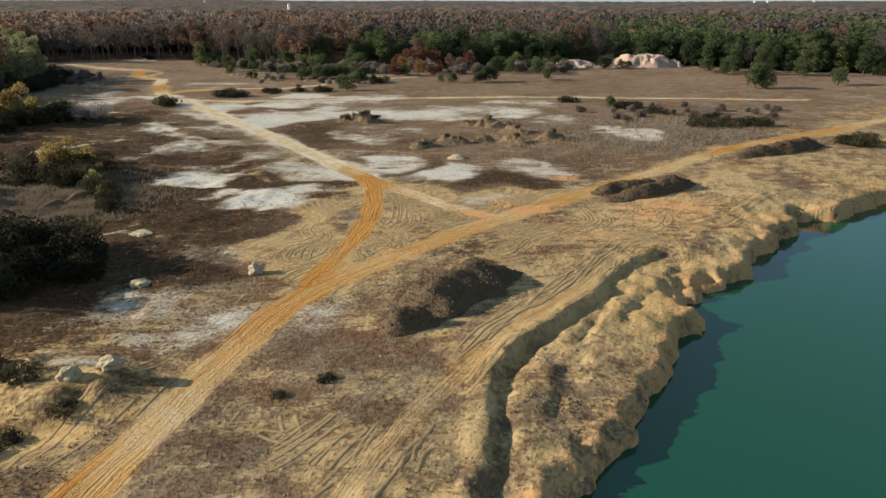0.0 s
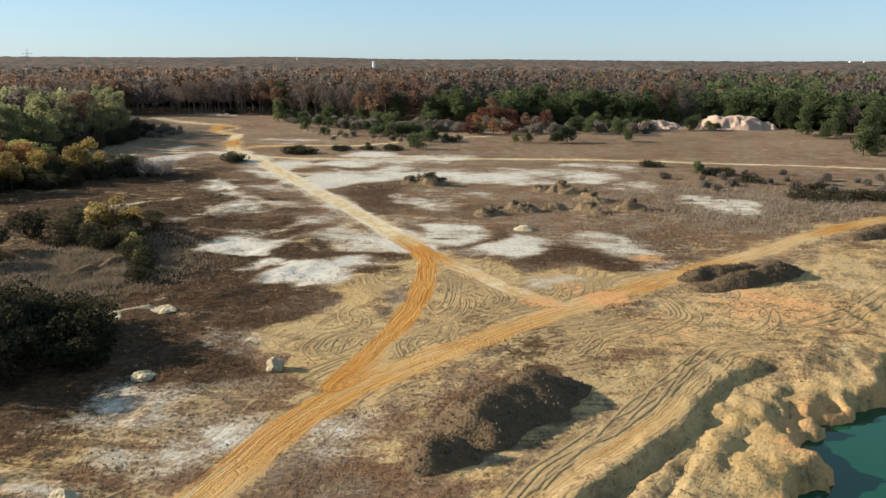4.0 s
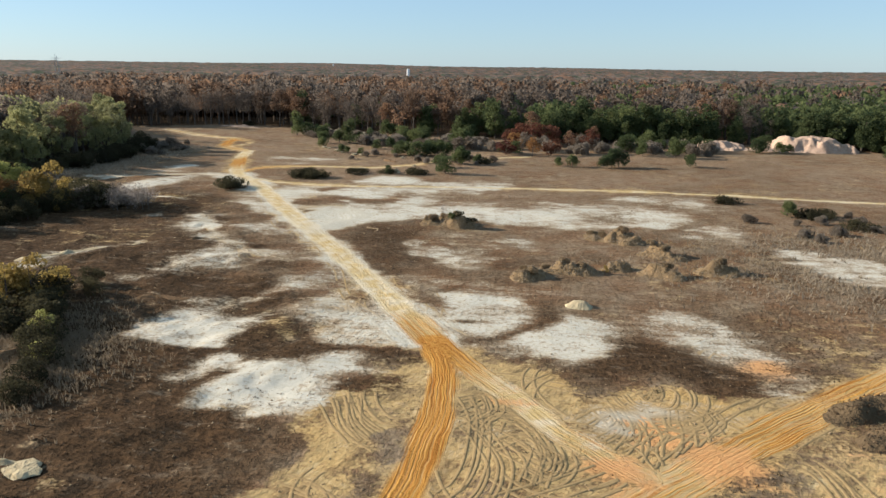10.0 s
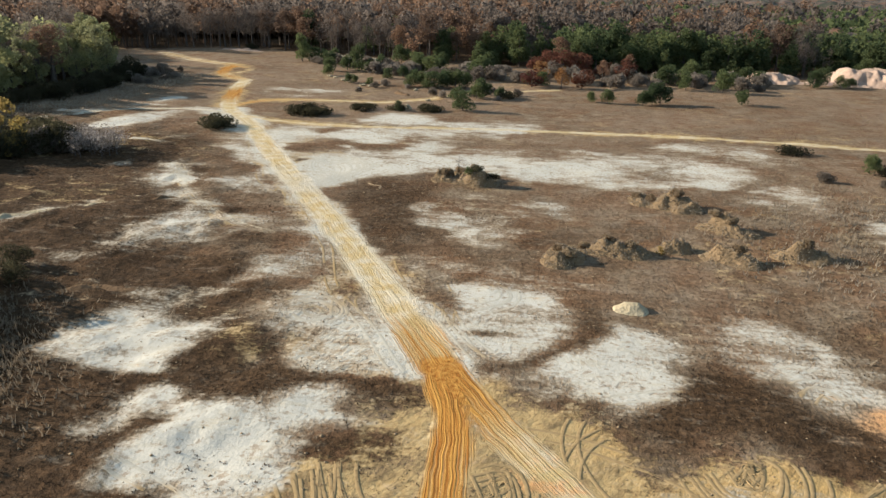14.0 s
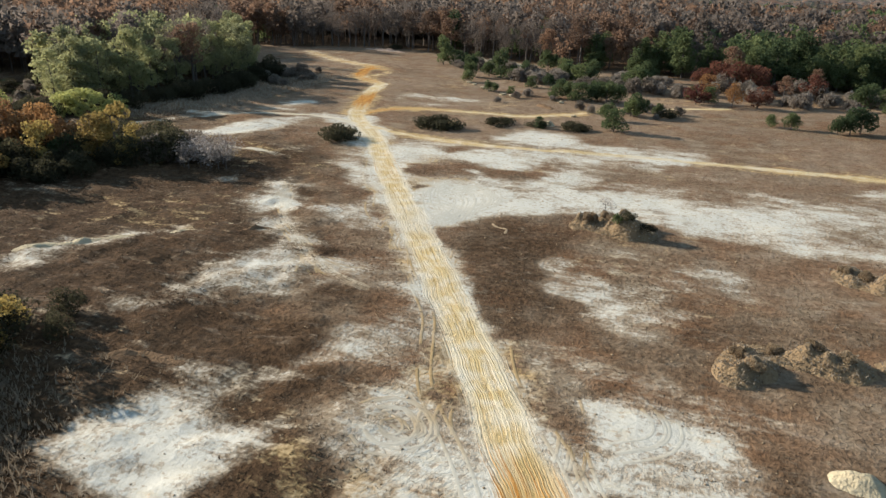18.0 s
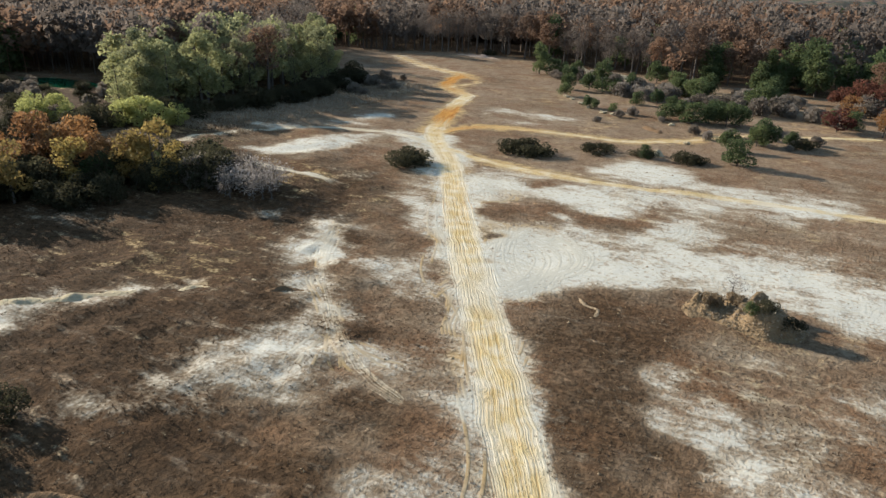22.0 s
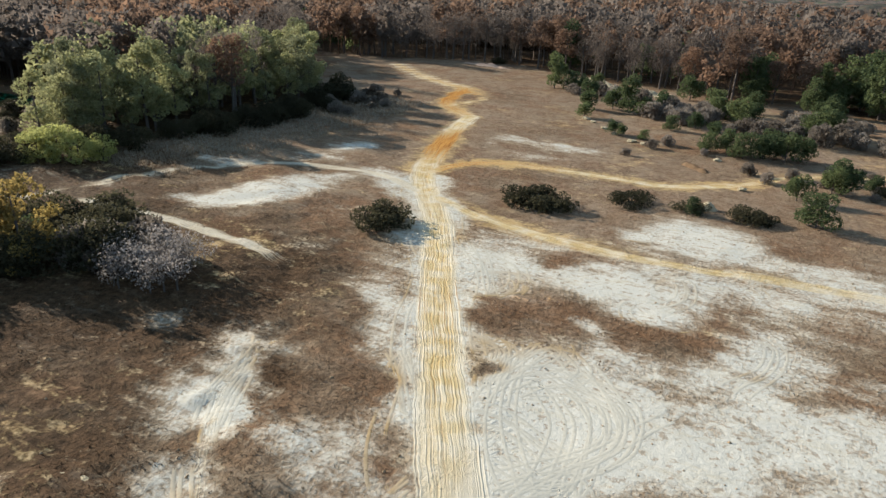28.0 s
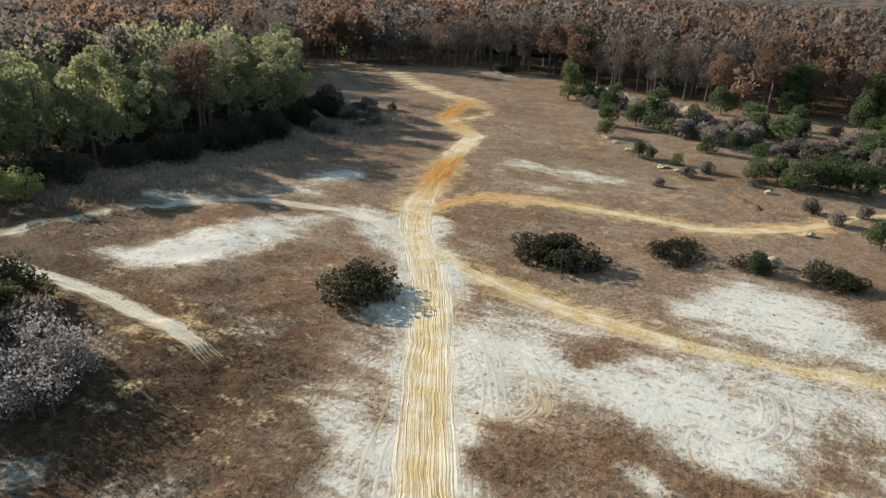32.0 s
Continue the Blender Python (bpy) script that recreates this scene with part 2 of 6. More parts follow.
flat(0.75, (-54.9, 151.5), (-53.1, 155.2), (-52.1, 159.5), (-49.4, 158), (-49.8, 152.9), (-47.3, 148.5), (-51.7, 148.7))
flat(0.75, (-41.7, 127.5), (-39.1, 132.8), (-36.3, 133.7), (-32.6, 131.3), (-28.4, 133), (-25.1, 135.3), (-23.2, 132.3), (-27, 130.3), (-31, 129), (-32.9, 127.2), (-37.8, 125.6))
flat(0.6, (-46, 119.1), (-44.1, 121.4), (-41.8, 126.4), (-39.8, 128.6), (-39.6, 125.1), (-41.6, 122.7), (-43.6, 120.4))
flat(0.8, (-41.6, 148.4), (-39.2, 151.3), (-35.3, 155.2), (-30.3, 146.4), (-33.1, 144.8), (-36.8, 147.3))
flat(0.65, (-45.5, 142.3), (-43.4, 144.7), (-40, 140.9), (-42.1, 139.6))
flat(0.75, (-55.2, 151.5), (-52.9, 153.9), (-49.7, 151.8), (-48.1, 148.5), (-47.5, 146.4), (-50.9, 147.6))
flat(0.75, (-52.7, 158.5), (-51.3, 160), (-48.8, 157.4), (-49.2, 155.6))
flat(0.8, (-52, 170.2), (-47.6, 171.3), (-46.7, 175.2), (-39.3, 162.1), (-40.2, 159.4), (-46.1, 162.6), (-45.4, 166.8))
flat(1, (-47.3, 184.4), (-44.2, 188), (-39.4, 187.8), (-37.2, 184.8), (-32.6, 183.7), (-27.9, 189.2), (-25.2, 184.6), (-21.3, 181.7), (-19.4, 178.2), (-23.5, 176.5), (-28.6, 177.3), (-33.5, 178.4), (-34.7, 175.3), (-38.9, 172.8), (-41.7, 173.4))
flat(1, (-31.7, 196.8), (-28.1, 205.7), (-24.2, 207.2), (-18.2, 201.1), (-19.5, 197.2), (-26.6, 195.9))
flat(0.9, (-17.6, 187), (-14.3, 190.1), (-10.9, 187), (-11.1, 183.2), (-15.1, 181.7), (-17.9, 183.8))
flat(0.9, (-37, 166.9), (-35.2, 169.6), (-31.4, 171), (-30.4, 174.3), (-27.6, 173.3), (-27.9, 170), (-24.3, 170.6), (-20.4, 172.8), (-17, 174.2), (-16.5, 179.1), (-13.6, 181.7), (-11.4, 177.5), (-11.9, 169.8), (-31.7, 158.2), (-32.4, 161.3), (-35.7, 164.6))
flat(1, (-83.7, 180.3), (-80.7, 185.9), (-80.2, 193.1), (-77.3, 199.7), (-72.1, 200.1), (-72, 193), (-72.6, 187.6), (-77.4, 181))
flat(0.8, (-96.2, 196.9), (-88.3, 204.3), (-86.4, 213.9), (-81, 220.1), (-79.6, 210.4), (-85.5, 199), (-93.7, 191.6))
flat(0.9, (-76.4, 206), (-71.4, 207), (-62.9, 201.9), (-57.1, 195.5), (-61.1, 196.4), (-69.6, 201.8))
flat(0.8, (-61.3, 153), (-60.7, 156.5), (-59.3, 156.2), (-59.7, 153.2))
flat(0.6, (-53.9, 178.7), (-50.8, 183.8), (-46, 175.4), (-45.9, 170.8), (-50, 171.2), (-50.1, 174.8))
flat(0.9, (-59.7, 130.5), (-58.2, 132.1), (-56.5, 133.3), (-56.3, 130.9), (-57.3, 129))
flat(0.9, (-60.9, 123), (-61.5, 126.6), (-60.4, 129.7), (-57.7, 131.5), (-58.3, 128.6), (-59, 125.3), (-59.7, 122.2))
flat(0.75, (-54.1, 133.9), (-51.9, 137.3), (-52.5, 135.4), (-50.8, 135), (-49.9, 133), (-52.3, 133.5))
flat(0.8, (5.1, 160.4), (17.7, 167), (26.8, 185.6), (44.4, 186.8), (39.8, 170), (31.2, 159.3), (22, 156), (10.8, 156.6))
flat(0.85, (-27.9, 163.3), (-19.3, 175.8), (-12, 171), (-1.9, 161.9), (-10.4, 156), (-22.4, 156.7))
flat(0.75, (-36.5, 179.8), (-30.2, 195.4), (-20.7, 202.6), (-5.3, 191.3), (-10.6, 180.2), (-22.6, 181.8), (-30.9, 176.1))
flat(0.7, (-12.2, 140.1), (-7.4, 144.3), (-0.4, 143.4), (3, 137.1), (-1, 133.6), (-5.7, 133))
flat(0.7, (29.7, 152.9), (40, 160.5), (41.4, 150.5), (49, 146.2), (39.5, 145), (33.4, 147))
flat(0.6, (43, 145.4), (55.1, 137.6), (48.9, 125.5), (44.5, 133.5))
flat(0.9, (-12.3, 124.9), (-6.5, 125.6), (-4.1, 122.7), (-8, 120), (-10.9, 120.7))
flat(0.75, (-12.2, 125.7), (-8.3, 124.5), (-0.8, 122.1), (-4.8, 119.7), (-8.7, 118.6), (-11, 122.4))
flat(0.8, (-25.2, 74.1), (-22.5, 74.9), (-17.5, 71.5), (-16.6, 68.4), (-18.8, 69.4), (-22.3, 71.7))
flat(0.9, (-28.5, 56.2), (-26.6, 58.4), (-27.1, 60.8), (-25, 63.4), (-20.1, 59.3), (-19.1, 56.4), (-21.4, 54.6), (-24.9, 55.3))
flat(0.7, (-17.7, 56.2), (-13.8, 55.9), (-11.1, 56.9), (-12.1, 54.3), (-14.8, 52.7))
flat(0.7, (-24.8, 74.4), (-19.1, 73.3), (-15.9, 69.7), (-11.4, 66.4), (-17.1, 67.4))
flat(0.7, (-27.8, 48.6), (-22.9, 48.4), (-19.8, 47.9), (-22.3, 47.2))
flat(0.65, (-7.8, 57.9), (-4.5, 58.9), (0.6, 63.2), (0.7, 61.1), (-3.4, 56.7), (-6.2, 53), (-8.4, 52.2))
flat(0.65, (-21.2, 52.8), (-19, 53.3), (-15.5, 51.5), (-16.4, 49.8), (-18.9, 50.4))
flat(0.6, (-27, 48.7), (-23.4, 48.2), (-19.5, 47.7), (-22.3, 47), (-25.8, 47.5))
flat(0.7, (2.5, 103.9), (7.7, 111.7), (11.4, 112.4), (13.3, 104.9), (10, 98.6), (5.7, 100.3))
flat(0.6, (-42.9, 123.8), (-43.3, 129.2), (-40.4, 133.8), (-37.6, 136.2), (-32.9, 133.7), (-29.5, 137.8), (-27.4, 141.2), (-22.9, 132.2), (-37.9, 123.8))
flat(0.6, (-66.5, 177.2), (-59.1, 178.5), (-58.1, 180.8), (-57.5, 176.4), (-61.4, 173.9))
flat(0.55, (-61.5, 227.3), (-53.7, 237.3), (-45.9, 236.2), (-53.7, 226.6))
flat(0.6, (-10, 95.2), (-6.7, 96.3), (-5.9, 94.3), (-8.2, 94))
flat(0.6, (11.2, 140.9), (18.5, 143.7), (17.9, 141.1), (13.7, 139.5))
flat(0.55, (0.7, 102.9), (4.9, 100.8), (6.3, 97.1), (5.3, 94.3), (2.8, 96.7))
flat(0.5, (-69.7, 241.5), (-55.2, 240.6), (-43, 239), (-51.4, 229.7), (-62.5, 228.2))
sands(0.9, (-6, 101.8), (-9.4, 94.1), (-10.6, 87.8), (-10.8, 81.3), (-12.9, 77.8), (-15.2, 74.7), (-17.9, 72.4), (-16.7, 68.4), (-14, 67.4), (-14.3, 64.1), (-9.5, 62.4), (-6.8, 62.5), (-5.2, 94.3))
sands(0.95, (-3.1, 98), (5.4, 91.6), (11.3, 84.8), (16.1, 83.8), (10.3, 77.9), (1.3, 69.6), (-5.4, 62.6), (-6.3, 63.2), (-4, 82.8))
sands(0.85, (12.7, 95.2), (18.7, 95.5), (26, 92.6), (21.3, 87.9), (16.1, 83.8), (11.1, 83.5), (6.3, 88.6))
sands(0.8, (-2.4, 98.9), (2.7, 98.2), (7.5, 95.3), (7.6, 91.2), (11.2, 88.9), (10.2, 85.6), (6.8, 87.6), (1.8, 93.6))
sands(0.8, (-14.5, 89), (-11.9, 91.1), (-6.2, 95.7), (-4.5, 85.5), (-13.7, 84.5), (-13.9, 86.5))
sands(0.75, (0.3, 90.2), (4.8, 87.6), (8.2, 87), (-0.2, 86))
sands(0.75, (5.5, 66.8), (11, 70.8), (25.4, 84.5), (62, 108.5), (33.8, 59.4), (25, 55.7), (20.1, 46.2), (4.3, 45.6), (8.7, 53.5), (13, 59.6))
sands(0.65, (-22.4, 34.5), (-20.7, 38.5), (-17, 45.4), (-14.2, 53), (-8.8, 59.4), (-5.6, 56.9), (-10, 49.1), (-14.7, 38.3), (-16.9, 34.3))
sands(0.6, (-16.9, 34.3), (-14.7, 38.3), (-12.2, 44.5), (-9.7, 47.4), (-4.1, 48.9), (-0.7, 42.6), (-2.6, 37.7), (-3, 33.7))
sands(0.8, (-1.2, 33.6), (4.6, 43.7), (10.7, 51), (23.2, 68), (29.6, 69.4), (16.2, 51.7), (6.9, 43.6), (4.2, 33.4))
sands(0.6, (-20.3, 115), (-15.6, 118.6), (-8.5, 110), (-5.1, 103.1), (-9.9, 102.5), (-14.9, 103.8))
turf_patch(0.35, (-38.3, 100), (-29.2, 100.4), (-19.9, 102.2), (-17.3, 105.6), (-15.5, 102.8), (-7.2, 102), (-5.2, 100.4), (-5.7, 97.9), (-9.2, 99.1), (-11.3, 100.6), (-15.3, 99.2), (-18.3, 98), (-22.2, 97.2), (-24, 99), (-27.3, 96.9), (-29, 93), (-32.8, 92.5))
turf_patch(0.3, (-28.5, 91), (-25.7, 91.5), (-24.5, 93.5), (-22.4, 95.8), (-21, 95.4), (-21.9, 93.1), (-23, 90.7), (-22.9, 89.2), (-18.2, 88.6), (-17.5, 85.6), (-13.1, 84.6), (-25.9, 83.1), (-31, 90.1))
turf_patch(0.25, (-12.1, 94.1), (-9.2, 95.3), (-6.1, 95.3), (-5.9, 91.8), (-9, 90.8), (-11.8, 91.7))
turf_patch(0.25, (-2.8, 105.1), (1.6, 105.7), (4, 109.3), (5.5, 115.6), (4.8, 117.5), (9.7, 117.5), (8.6, 112.2), (6.4, 109.1), (2.9, 104.9), (-2, 103.5))
turf_patch(0.3, (13.1, 102.7), (15.3, 106.6), (19, 104.2), (21, 100.4), (23.3, 99.1), (23.9, 96.1), (19.5, 94.1), (18.4, 97.2), (13.4, 98), (12.1, 95.8), (9, 97.5), (10.9, 99.2))
turf_patch(0.25, (-3.7, 109.7), (-1.5, 110.9), (0.8, 110), (-1.4, 108.4))
turf_patch(0.2, (-25.5, 75), (-24.6, 83.1), (-19.2, 87.3), (-11.5, 84.7), (-11.5, 79.9), (-13.3, 75.8), (-18.3, 73.5), (-23, 75.2))
turf_patch(0.35, (-33.5, 73), (-26.2, 75.2), (-18.5, 68.7), (-16.2, 65.9), (-14.7, 62.2), (-25.9, 61.7))
turf_patch(0.25, (-21.8, 114.6), (-21.3, 117.2), (-24.5, 116.4), (-26.6, 113.6), (-22.6, 112.8), (-20.5, 113.6), (-18.9, 115.7), (-20.4, 118.4))
turf_patch(0.3, (-31, 126.3), (-29.3, 129.6), (-24.2, 129.6), (-22.7, 127.1), (-26.4, 123.8), (-29.4, 124))
turf_patch(0.25, (-23.5, 145.7), (-18.8, 152.8), (-12.3, 154.3), (-9, 153.6), (-10.9, 145.3), (-13.1, 141.2), (-11.8, 137.2), (-6.8, 131.6), (-3.8, 129.5), (0.6, 129.2), (2.7, 126.3), (-0.5, 125.1), (-5.5, 124.9), (-8, 126.9), (-12.8, 126), (-16.4, 130.2), (-20.1, 136.8))
turf_patch(0.3, (-0.2, 128.8), (5.2, 136.2), (11.1, 140.3), (17.9, 141.1), (14.7, 126.8), (9.3, 121.9), (4.4, 121.5), (0.7, 123.1))
turf_patch(0.25, (-6.9, 120.3), (-3.5, 121.5), (-1.7, 120.9), (-4.4, 119.5), (-6.7, 118.8))
turf_patch(0.2, (-25.8, 146.4), (-22.2, 151.5), (-16.7, 156.8), (-10.3, 158.3), (-10, 151.2), (-12.9, 143), (-11.5, 138.5), (-18.9, 134.4), (-20.4, 139.5), (-23.5, 143.5))
turf_patch(0.3, (-35.5, 136.3), (-34, 137.9), (-31.8, 137.6), (-32, 135.6), (-33.7, 134.8))
turf_patch(0.2, (-36.6, 165.3), (-33.1, 163.9), (-33.9, 160.7))
turf_patch(0.2, (-14, 169.9), (-9.6, 172.8), (-6.6, 172.5), (-11.3, 168.8))
turf_patch(0.3, (-34.8, 118.6), (-27.7, 122.4), (-25.8, 122.6), (-25.5, 118.2), (-27.8, 115.6), (-32.4, 113.8), (-36.2, 112.4), (-36.9, 115.8))
turf_patch(0.2, (-38.6, 170.7), (-35.9, 173.6), (-32.6, 172.5), (-34.9, 168.8), (-37.1, 168.9))
turf_patch(0.2, (-28.2, 175.6), (-24.4, 175.2), (-17.5, 177.5), (-18.7, 173.9), (-21.6, 171.7), (-27.4, 170.9))
turf_patch(0.2, (-38.1, 186.8), (-34.5, 190.1), (-32.6, 187.7), (-35.2, 183.1))
turf_patch(0.2, (-35.9, 163.8), (-34.4, 164), (-33.1, 160.3), (-34.1, 160.3))
turf_patch(0.25, (-50.3, 155.5), (-47.7, 157.1), (-44.8, 154.8), (-46.4, 152.9))
turf_patch(0.3, (1.6, 64.3), (5.4, 64.4), (8.5, 66.9), (10.5, 63.5), (6.2, 56.6), (3.1, 51.2), (-1.7, 50.3), (-2.3, 53.1), (-0.1, 58.2))
turf_patch(0.2, (-10, 49.1), (-4.4, 52.6), (1, 50.4), (2.6, 47.7), (0.9, 45.4), (-4.6, 44.9), (-9.1, 44.3))
turf_patch(0.25, (-10.8, 36), (-8.8, 36.9), (-7.4, 34.9), (-9.1, 33.9))
turf_patch(0.2, (-6.3, 40.2), (-3.6, 41.4), (-1.4, 40), (-3.3, 37.8), (-5.3, 37.9))
swerve(2, (-18.1, 110.7), (-18.3, 112.4), (-17.3, 113.5), (-15.7, 112.9), (-14.9, 111.6), (-15.2, 110.2), (-16.7, 109.6), (-17.9, 110.4))
swerve(2, (-13.7, 111.7), (-14.3, 114.1), (-14, 116), (-12.3, 117.4), (-10.8, 117.6))
swerve(2, (-4.5, 120.3), (-1.8, 120.2), (0.1, 117.8), (-0.3, 115.5), (-2.8, 113.7))
swerve(2, (-7.3, 119.3), (-5.7, 115), (-5.4, 111.1), (-6.5, 109.6))
swerve(4, (-31.3, 150.4), (-31.8, 146.9), (-30.7, 142.7), (-29.1, 139.5), (-26.7, 136.6), (-24.6, 135.5))
swerve(2, (-26, 145.9), (-23.8, 144.1), (-22.2, 141.2), (-21.7, 138.1))
swerve(3, (-26.9, 146.8), (-25.6, 150.5), (-24.6, 154.4), (-25.7, 160), (-29.5, 163.7), (-31.3, 161))
swerve(2, (-27.7, 166.3), (-24, 162.4), (-22.8, 158.4), (-25, 154.2), (-27.9, 151.3))
swerve(1, (-23.9, 152.5), (-23.6, 156.1), (-20.5, 163.1))
swerve(2, (-49.9, 158.1), (-48.2, 150.9), (-45, 145.9), (-39.5, 139.5), (-35.3, 135.2), (-31.9, 133), (-30, 132.2))
swerve(2, (-30.2, 131.8), (-30.6, 129.6), (-33.8, 126.7))
swerve(1, (-33.6, 134.7), (-29.8, 134.2), (-25.8, 135.8))
swerve(2, (-35.4, 130.4), (-36.3, 134.6), (-35.6, 137.4), (-31.5, 139.7))
swerve(2, (-21.5, 153.9), (-19.9, 150.8), (-18.2, 149.9), (-18.2, 148.2))
swerve(2, (-27.3, 148.8), (-25.1, 154.1), (-23.3, 156.4), (-22.5, 158.9), (-23.9, 162.8), (-27.7, 164.1))
swerve(3, (-28.9, 153.1), (-25.9, 152.4), (-24.2, 153.4), (-23.4, 151))
swerve(2, (-31.9, 157.2), (-29.4, 157.1), (-24.8, 155.5), (-23.1, 157.2), (-23.5, 161.3), (-27, 163.5), (-30, 161.8))
swerve(2, (-40.4, 161.4), (-37.1, 157.5), (-35.3, 155.2), (-40, 161.7))
swerve(2, (-37, 166.9), (-33.8, 165.4), (-32.5, 160.3), (-32.3, 164.2), (-31.7, 168.9))
swerve(2, (-45.6, 181), (-43.9, 183.5), (-39.4, 182.1), (-37, 177.4), (-38, 174.1), (-40.9, 173.9))
swerve(2, (-41.4, 178.2), (-38.5, 180), (-36.2, 176.8), (-39, 174))
swerve(2, (-26.2, 185.2), (-23.7, 186.7), (-22.7, 182.8), (-24.4, 179.8))
swerve(2, (-37.6, 157.6), (-39, 159.9), (-39, 163.4))
swerve(2, (-36.1, 165.9), (-33.4, 165.3), (-32.5, 160.7))
swerve(2, (-31.2, 158.6), (-31.8, 163.5), (-30.4, 167.8), (-27.5, 166), (-27.7, 164.1))
swerve(2, (-16.8, 168.7), (-15, 172.7), (-14.7, 177.1), (-16.1, 177.8))
swerve(1, (-47.5, 149.1), (-48.5, 152.4), (-49.7, 156.3))
swerve(2, (-10.2, 67.6), (-11.6, 69.8), (-10.6, 72.3), (-8.2, 73.2))
swerve(3, (-2.9, 67.9), (-3.9, 70.9), (-3.1, 73.5), (-0.5, 73.6), (0.8, 71.5), (-0.3, 69.5))
swerve(2, (-1.8, 68.7), (-0.4, 71.1), (0.3, 74.5), (-0.3, 77.4))
swerve(2, (4.6, 85.8), (6.3, 83.3), (5.4, 80.9), (3.5, 82))
swerve(2, (-1.6, 76.3), (1.1, 77.5), (2, 81.9), (0.9, 85.6), (-0.8, 88.3))
swerve(4, (9.1, 69.2), (7.7, 70.6), (8.9, 73.6), (12.5, 75.1), (17, 77.2), (19.4, 79.4))
swerve(4, (9.2, 67), (8.3, 68.4), (9.4, 71.5), (13.9, 73.4), (18.3, 75.4), (22.3, 78.5))
swerve(3, (22.3, 86), (23.8, 84.1), (24.1, 79.6), (22.6, 78), (20.3, 79.4))
swerve(2, (12.1, 68.6), (14.2, 72.5), (17.4, 75.3), (20, 78.3))
swerve(2, (2.5, 66.1), (5.2, 68.3), (7.4, 67.7), (10.1, 65.8), (12.5, 66.5))
swerve(2, (41.9, 91.8), (44.3, 95.1), (43.4, 96.7))
swerve(1, (-5.4, 62.6), (-4.6, 66.4), (-5.7, 68.5), (-4.5, 70.9))
swerve(4, (12.6, 94.8), (14.8, 96.6), (16.8, 95.2), (15.6, 92.1), (13, 92.3), (12.2, 94.2))
swerve(3, (10.7, 91.6), (11.4, 88.1), (9.8, 85.5))
swerve(3, (13.5, 90), (16.9, 90.4), (16.7, 86.2), (14.7, 83.2), (13.7, 85.2), (15, 87.6))
swerve(3, (2.7, 90.7), (5.2, 87.4), (6.1, 83.7), (4.6, 83.5), (2.6, 85.6))
swerve(2, (-0.5, 92.3), (0.6, 87), (0.1, 80.4), (-0.9, 78.3))
swerve(2, (1, 84.6), (3.5, 86.4), (5, 84.3), (4, 80.2))
swerve(2, (-10.6, 91.3), (-9.1, 86.8), (-6.1, 83.9))
swerve(2, (20.1, 102.6), (22.3, 104.9), (23.5, 103.7))
swerve(2, (28.2, 101), (27.7, 97.4), (23.3, 95.4))
swerve(3, (-10.9, 90.6), (-9.5, 87.5), (-7.6, 85.2))
swerve(2, (-10.1, 93.8), (-8.8, 90.2), (-6.8, 87.3), (-5.1, 87))
swerve(3, (0.7, 87.1), (1.6, 89.2), (3.6, 89.5), (4.9, 88.1))
swerve(3, (-1.2, 91.7), (0.5, 92.5), (1.3, 90.3), (-0, 88.5))
swerve(3, (15.1, 91.8), (14.9, 89.2), (16.4, 88.9), (17.9, 90.6), (17.1, 92.1))
swerve(2, (8.8, 88.5), (10.7, 90.5), (12.1, 89.4), (10.7, 87.3))
swerve(2, (-17.9, 112.6), (-16.5, 113.4), (-14.5, 111.7), (-15.7, 110.3), (-17.1, 110.8))
swerve(2, (-31.1, 146.5), (-28.6, 139.9), (-26.4, 138.9), (-23, 132.3))
swerve(1, (-51, 157), (-43.9, 144.6), (-37.1, 137.3), (-32.1, 132.1))
swerve(3, (-1.2, 34.6), (0, 38.2), (3.4, 42.4), (6.8, 48.4), (10.1, 53), (16.1, 58.3), (20.6, 64.9), (24.3, 69.6))
swerve(2, (1.6, 44.6), (3.6, 45.3), (5.3, 46), (7.9, 50.1))
swerve(2, (-0.6, 33.6), (0.7, 36), (2.9, 36.4))
swerve(1, (-3, 33.7), (-1.3, 37.7), (0.7, 39.9))
swerve(2, (24, 68.8), (27.6, 70.3), (30.1, 69))
swerve(2, (-5.5, 34.3), (-3.3, 37.8), (-2.7, 39.5))
swerve(2, (31.1, 71.6), (24.5, 70.7), (19.6, 62.8), (14.3, 56.1), (8.3, 50.7), (5, 45.6))
swerve(2, (51.1, 89.5), (40.3, 79.5), (33, 76))
swerve(1, (-6.1, 57.9), (-8.2, 59.8), (-7, 64))
swerve(2, (-10.3, 68.7), (-9.5, 72.9), (-6.2, 73.1))
# the edges of the woods
EDGE_X = [-400, -160, -135, -120, -90, -65, -40, -15, 10, 45, 66, 110, 135, 160, 220, 400]
EDGE_Y = [330, 330, 335, 342, 340, 322, 312, 311, 298, 292, 296, 292, 268, 250, 232, 225]
LEFT_Y = [150, 172, 182, 200, 215, 239, 250, 262, 275, 300, 325]
LEFT_X = [-138, -126, -121, -119, -118, -116, -117, -131, -140, -155, -175]
SHORE = [(-30, -260), (-26, -60), (-16, -20), (-6, 8), (1, 22), (6.2, 29.5), (10.4, 33.6), (12.6, 37.2), (17.4, 40.6), (19.6, 44.6), (22.2, 49), (26.2, 53.3), (25.3, 57.5), (29.3, 61), (35.5, 63.4), (39.4, 68.6), (44.4, 74.2), (48.5, 77), (51.5, 81), (58, 83.5), (68, 88.6), (90, 99), (130, 118), (220, 140), (330, 150)]
SHORE_LINE = curve(SHORE, 1.2)
WATER_Z = -2.2


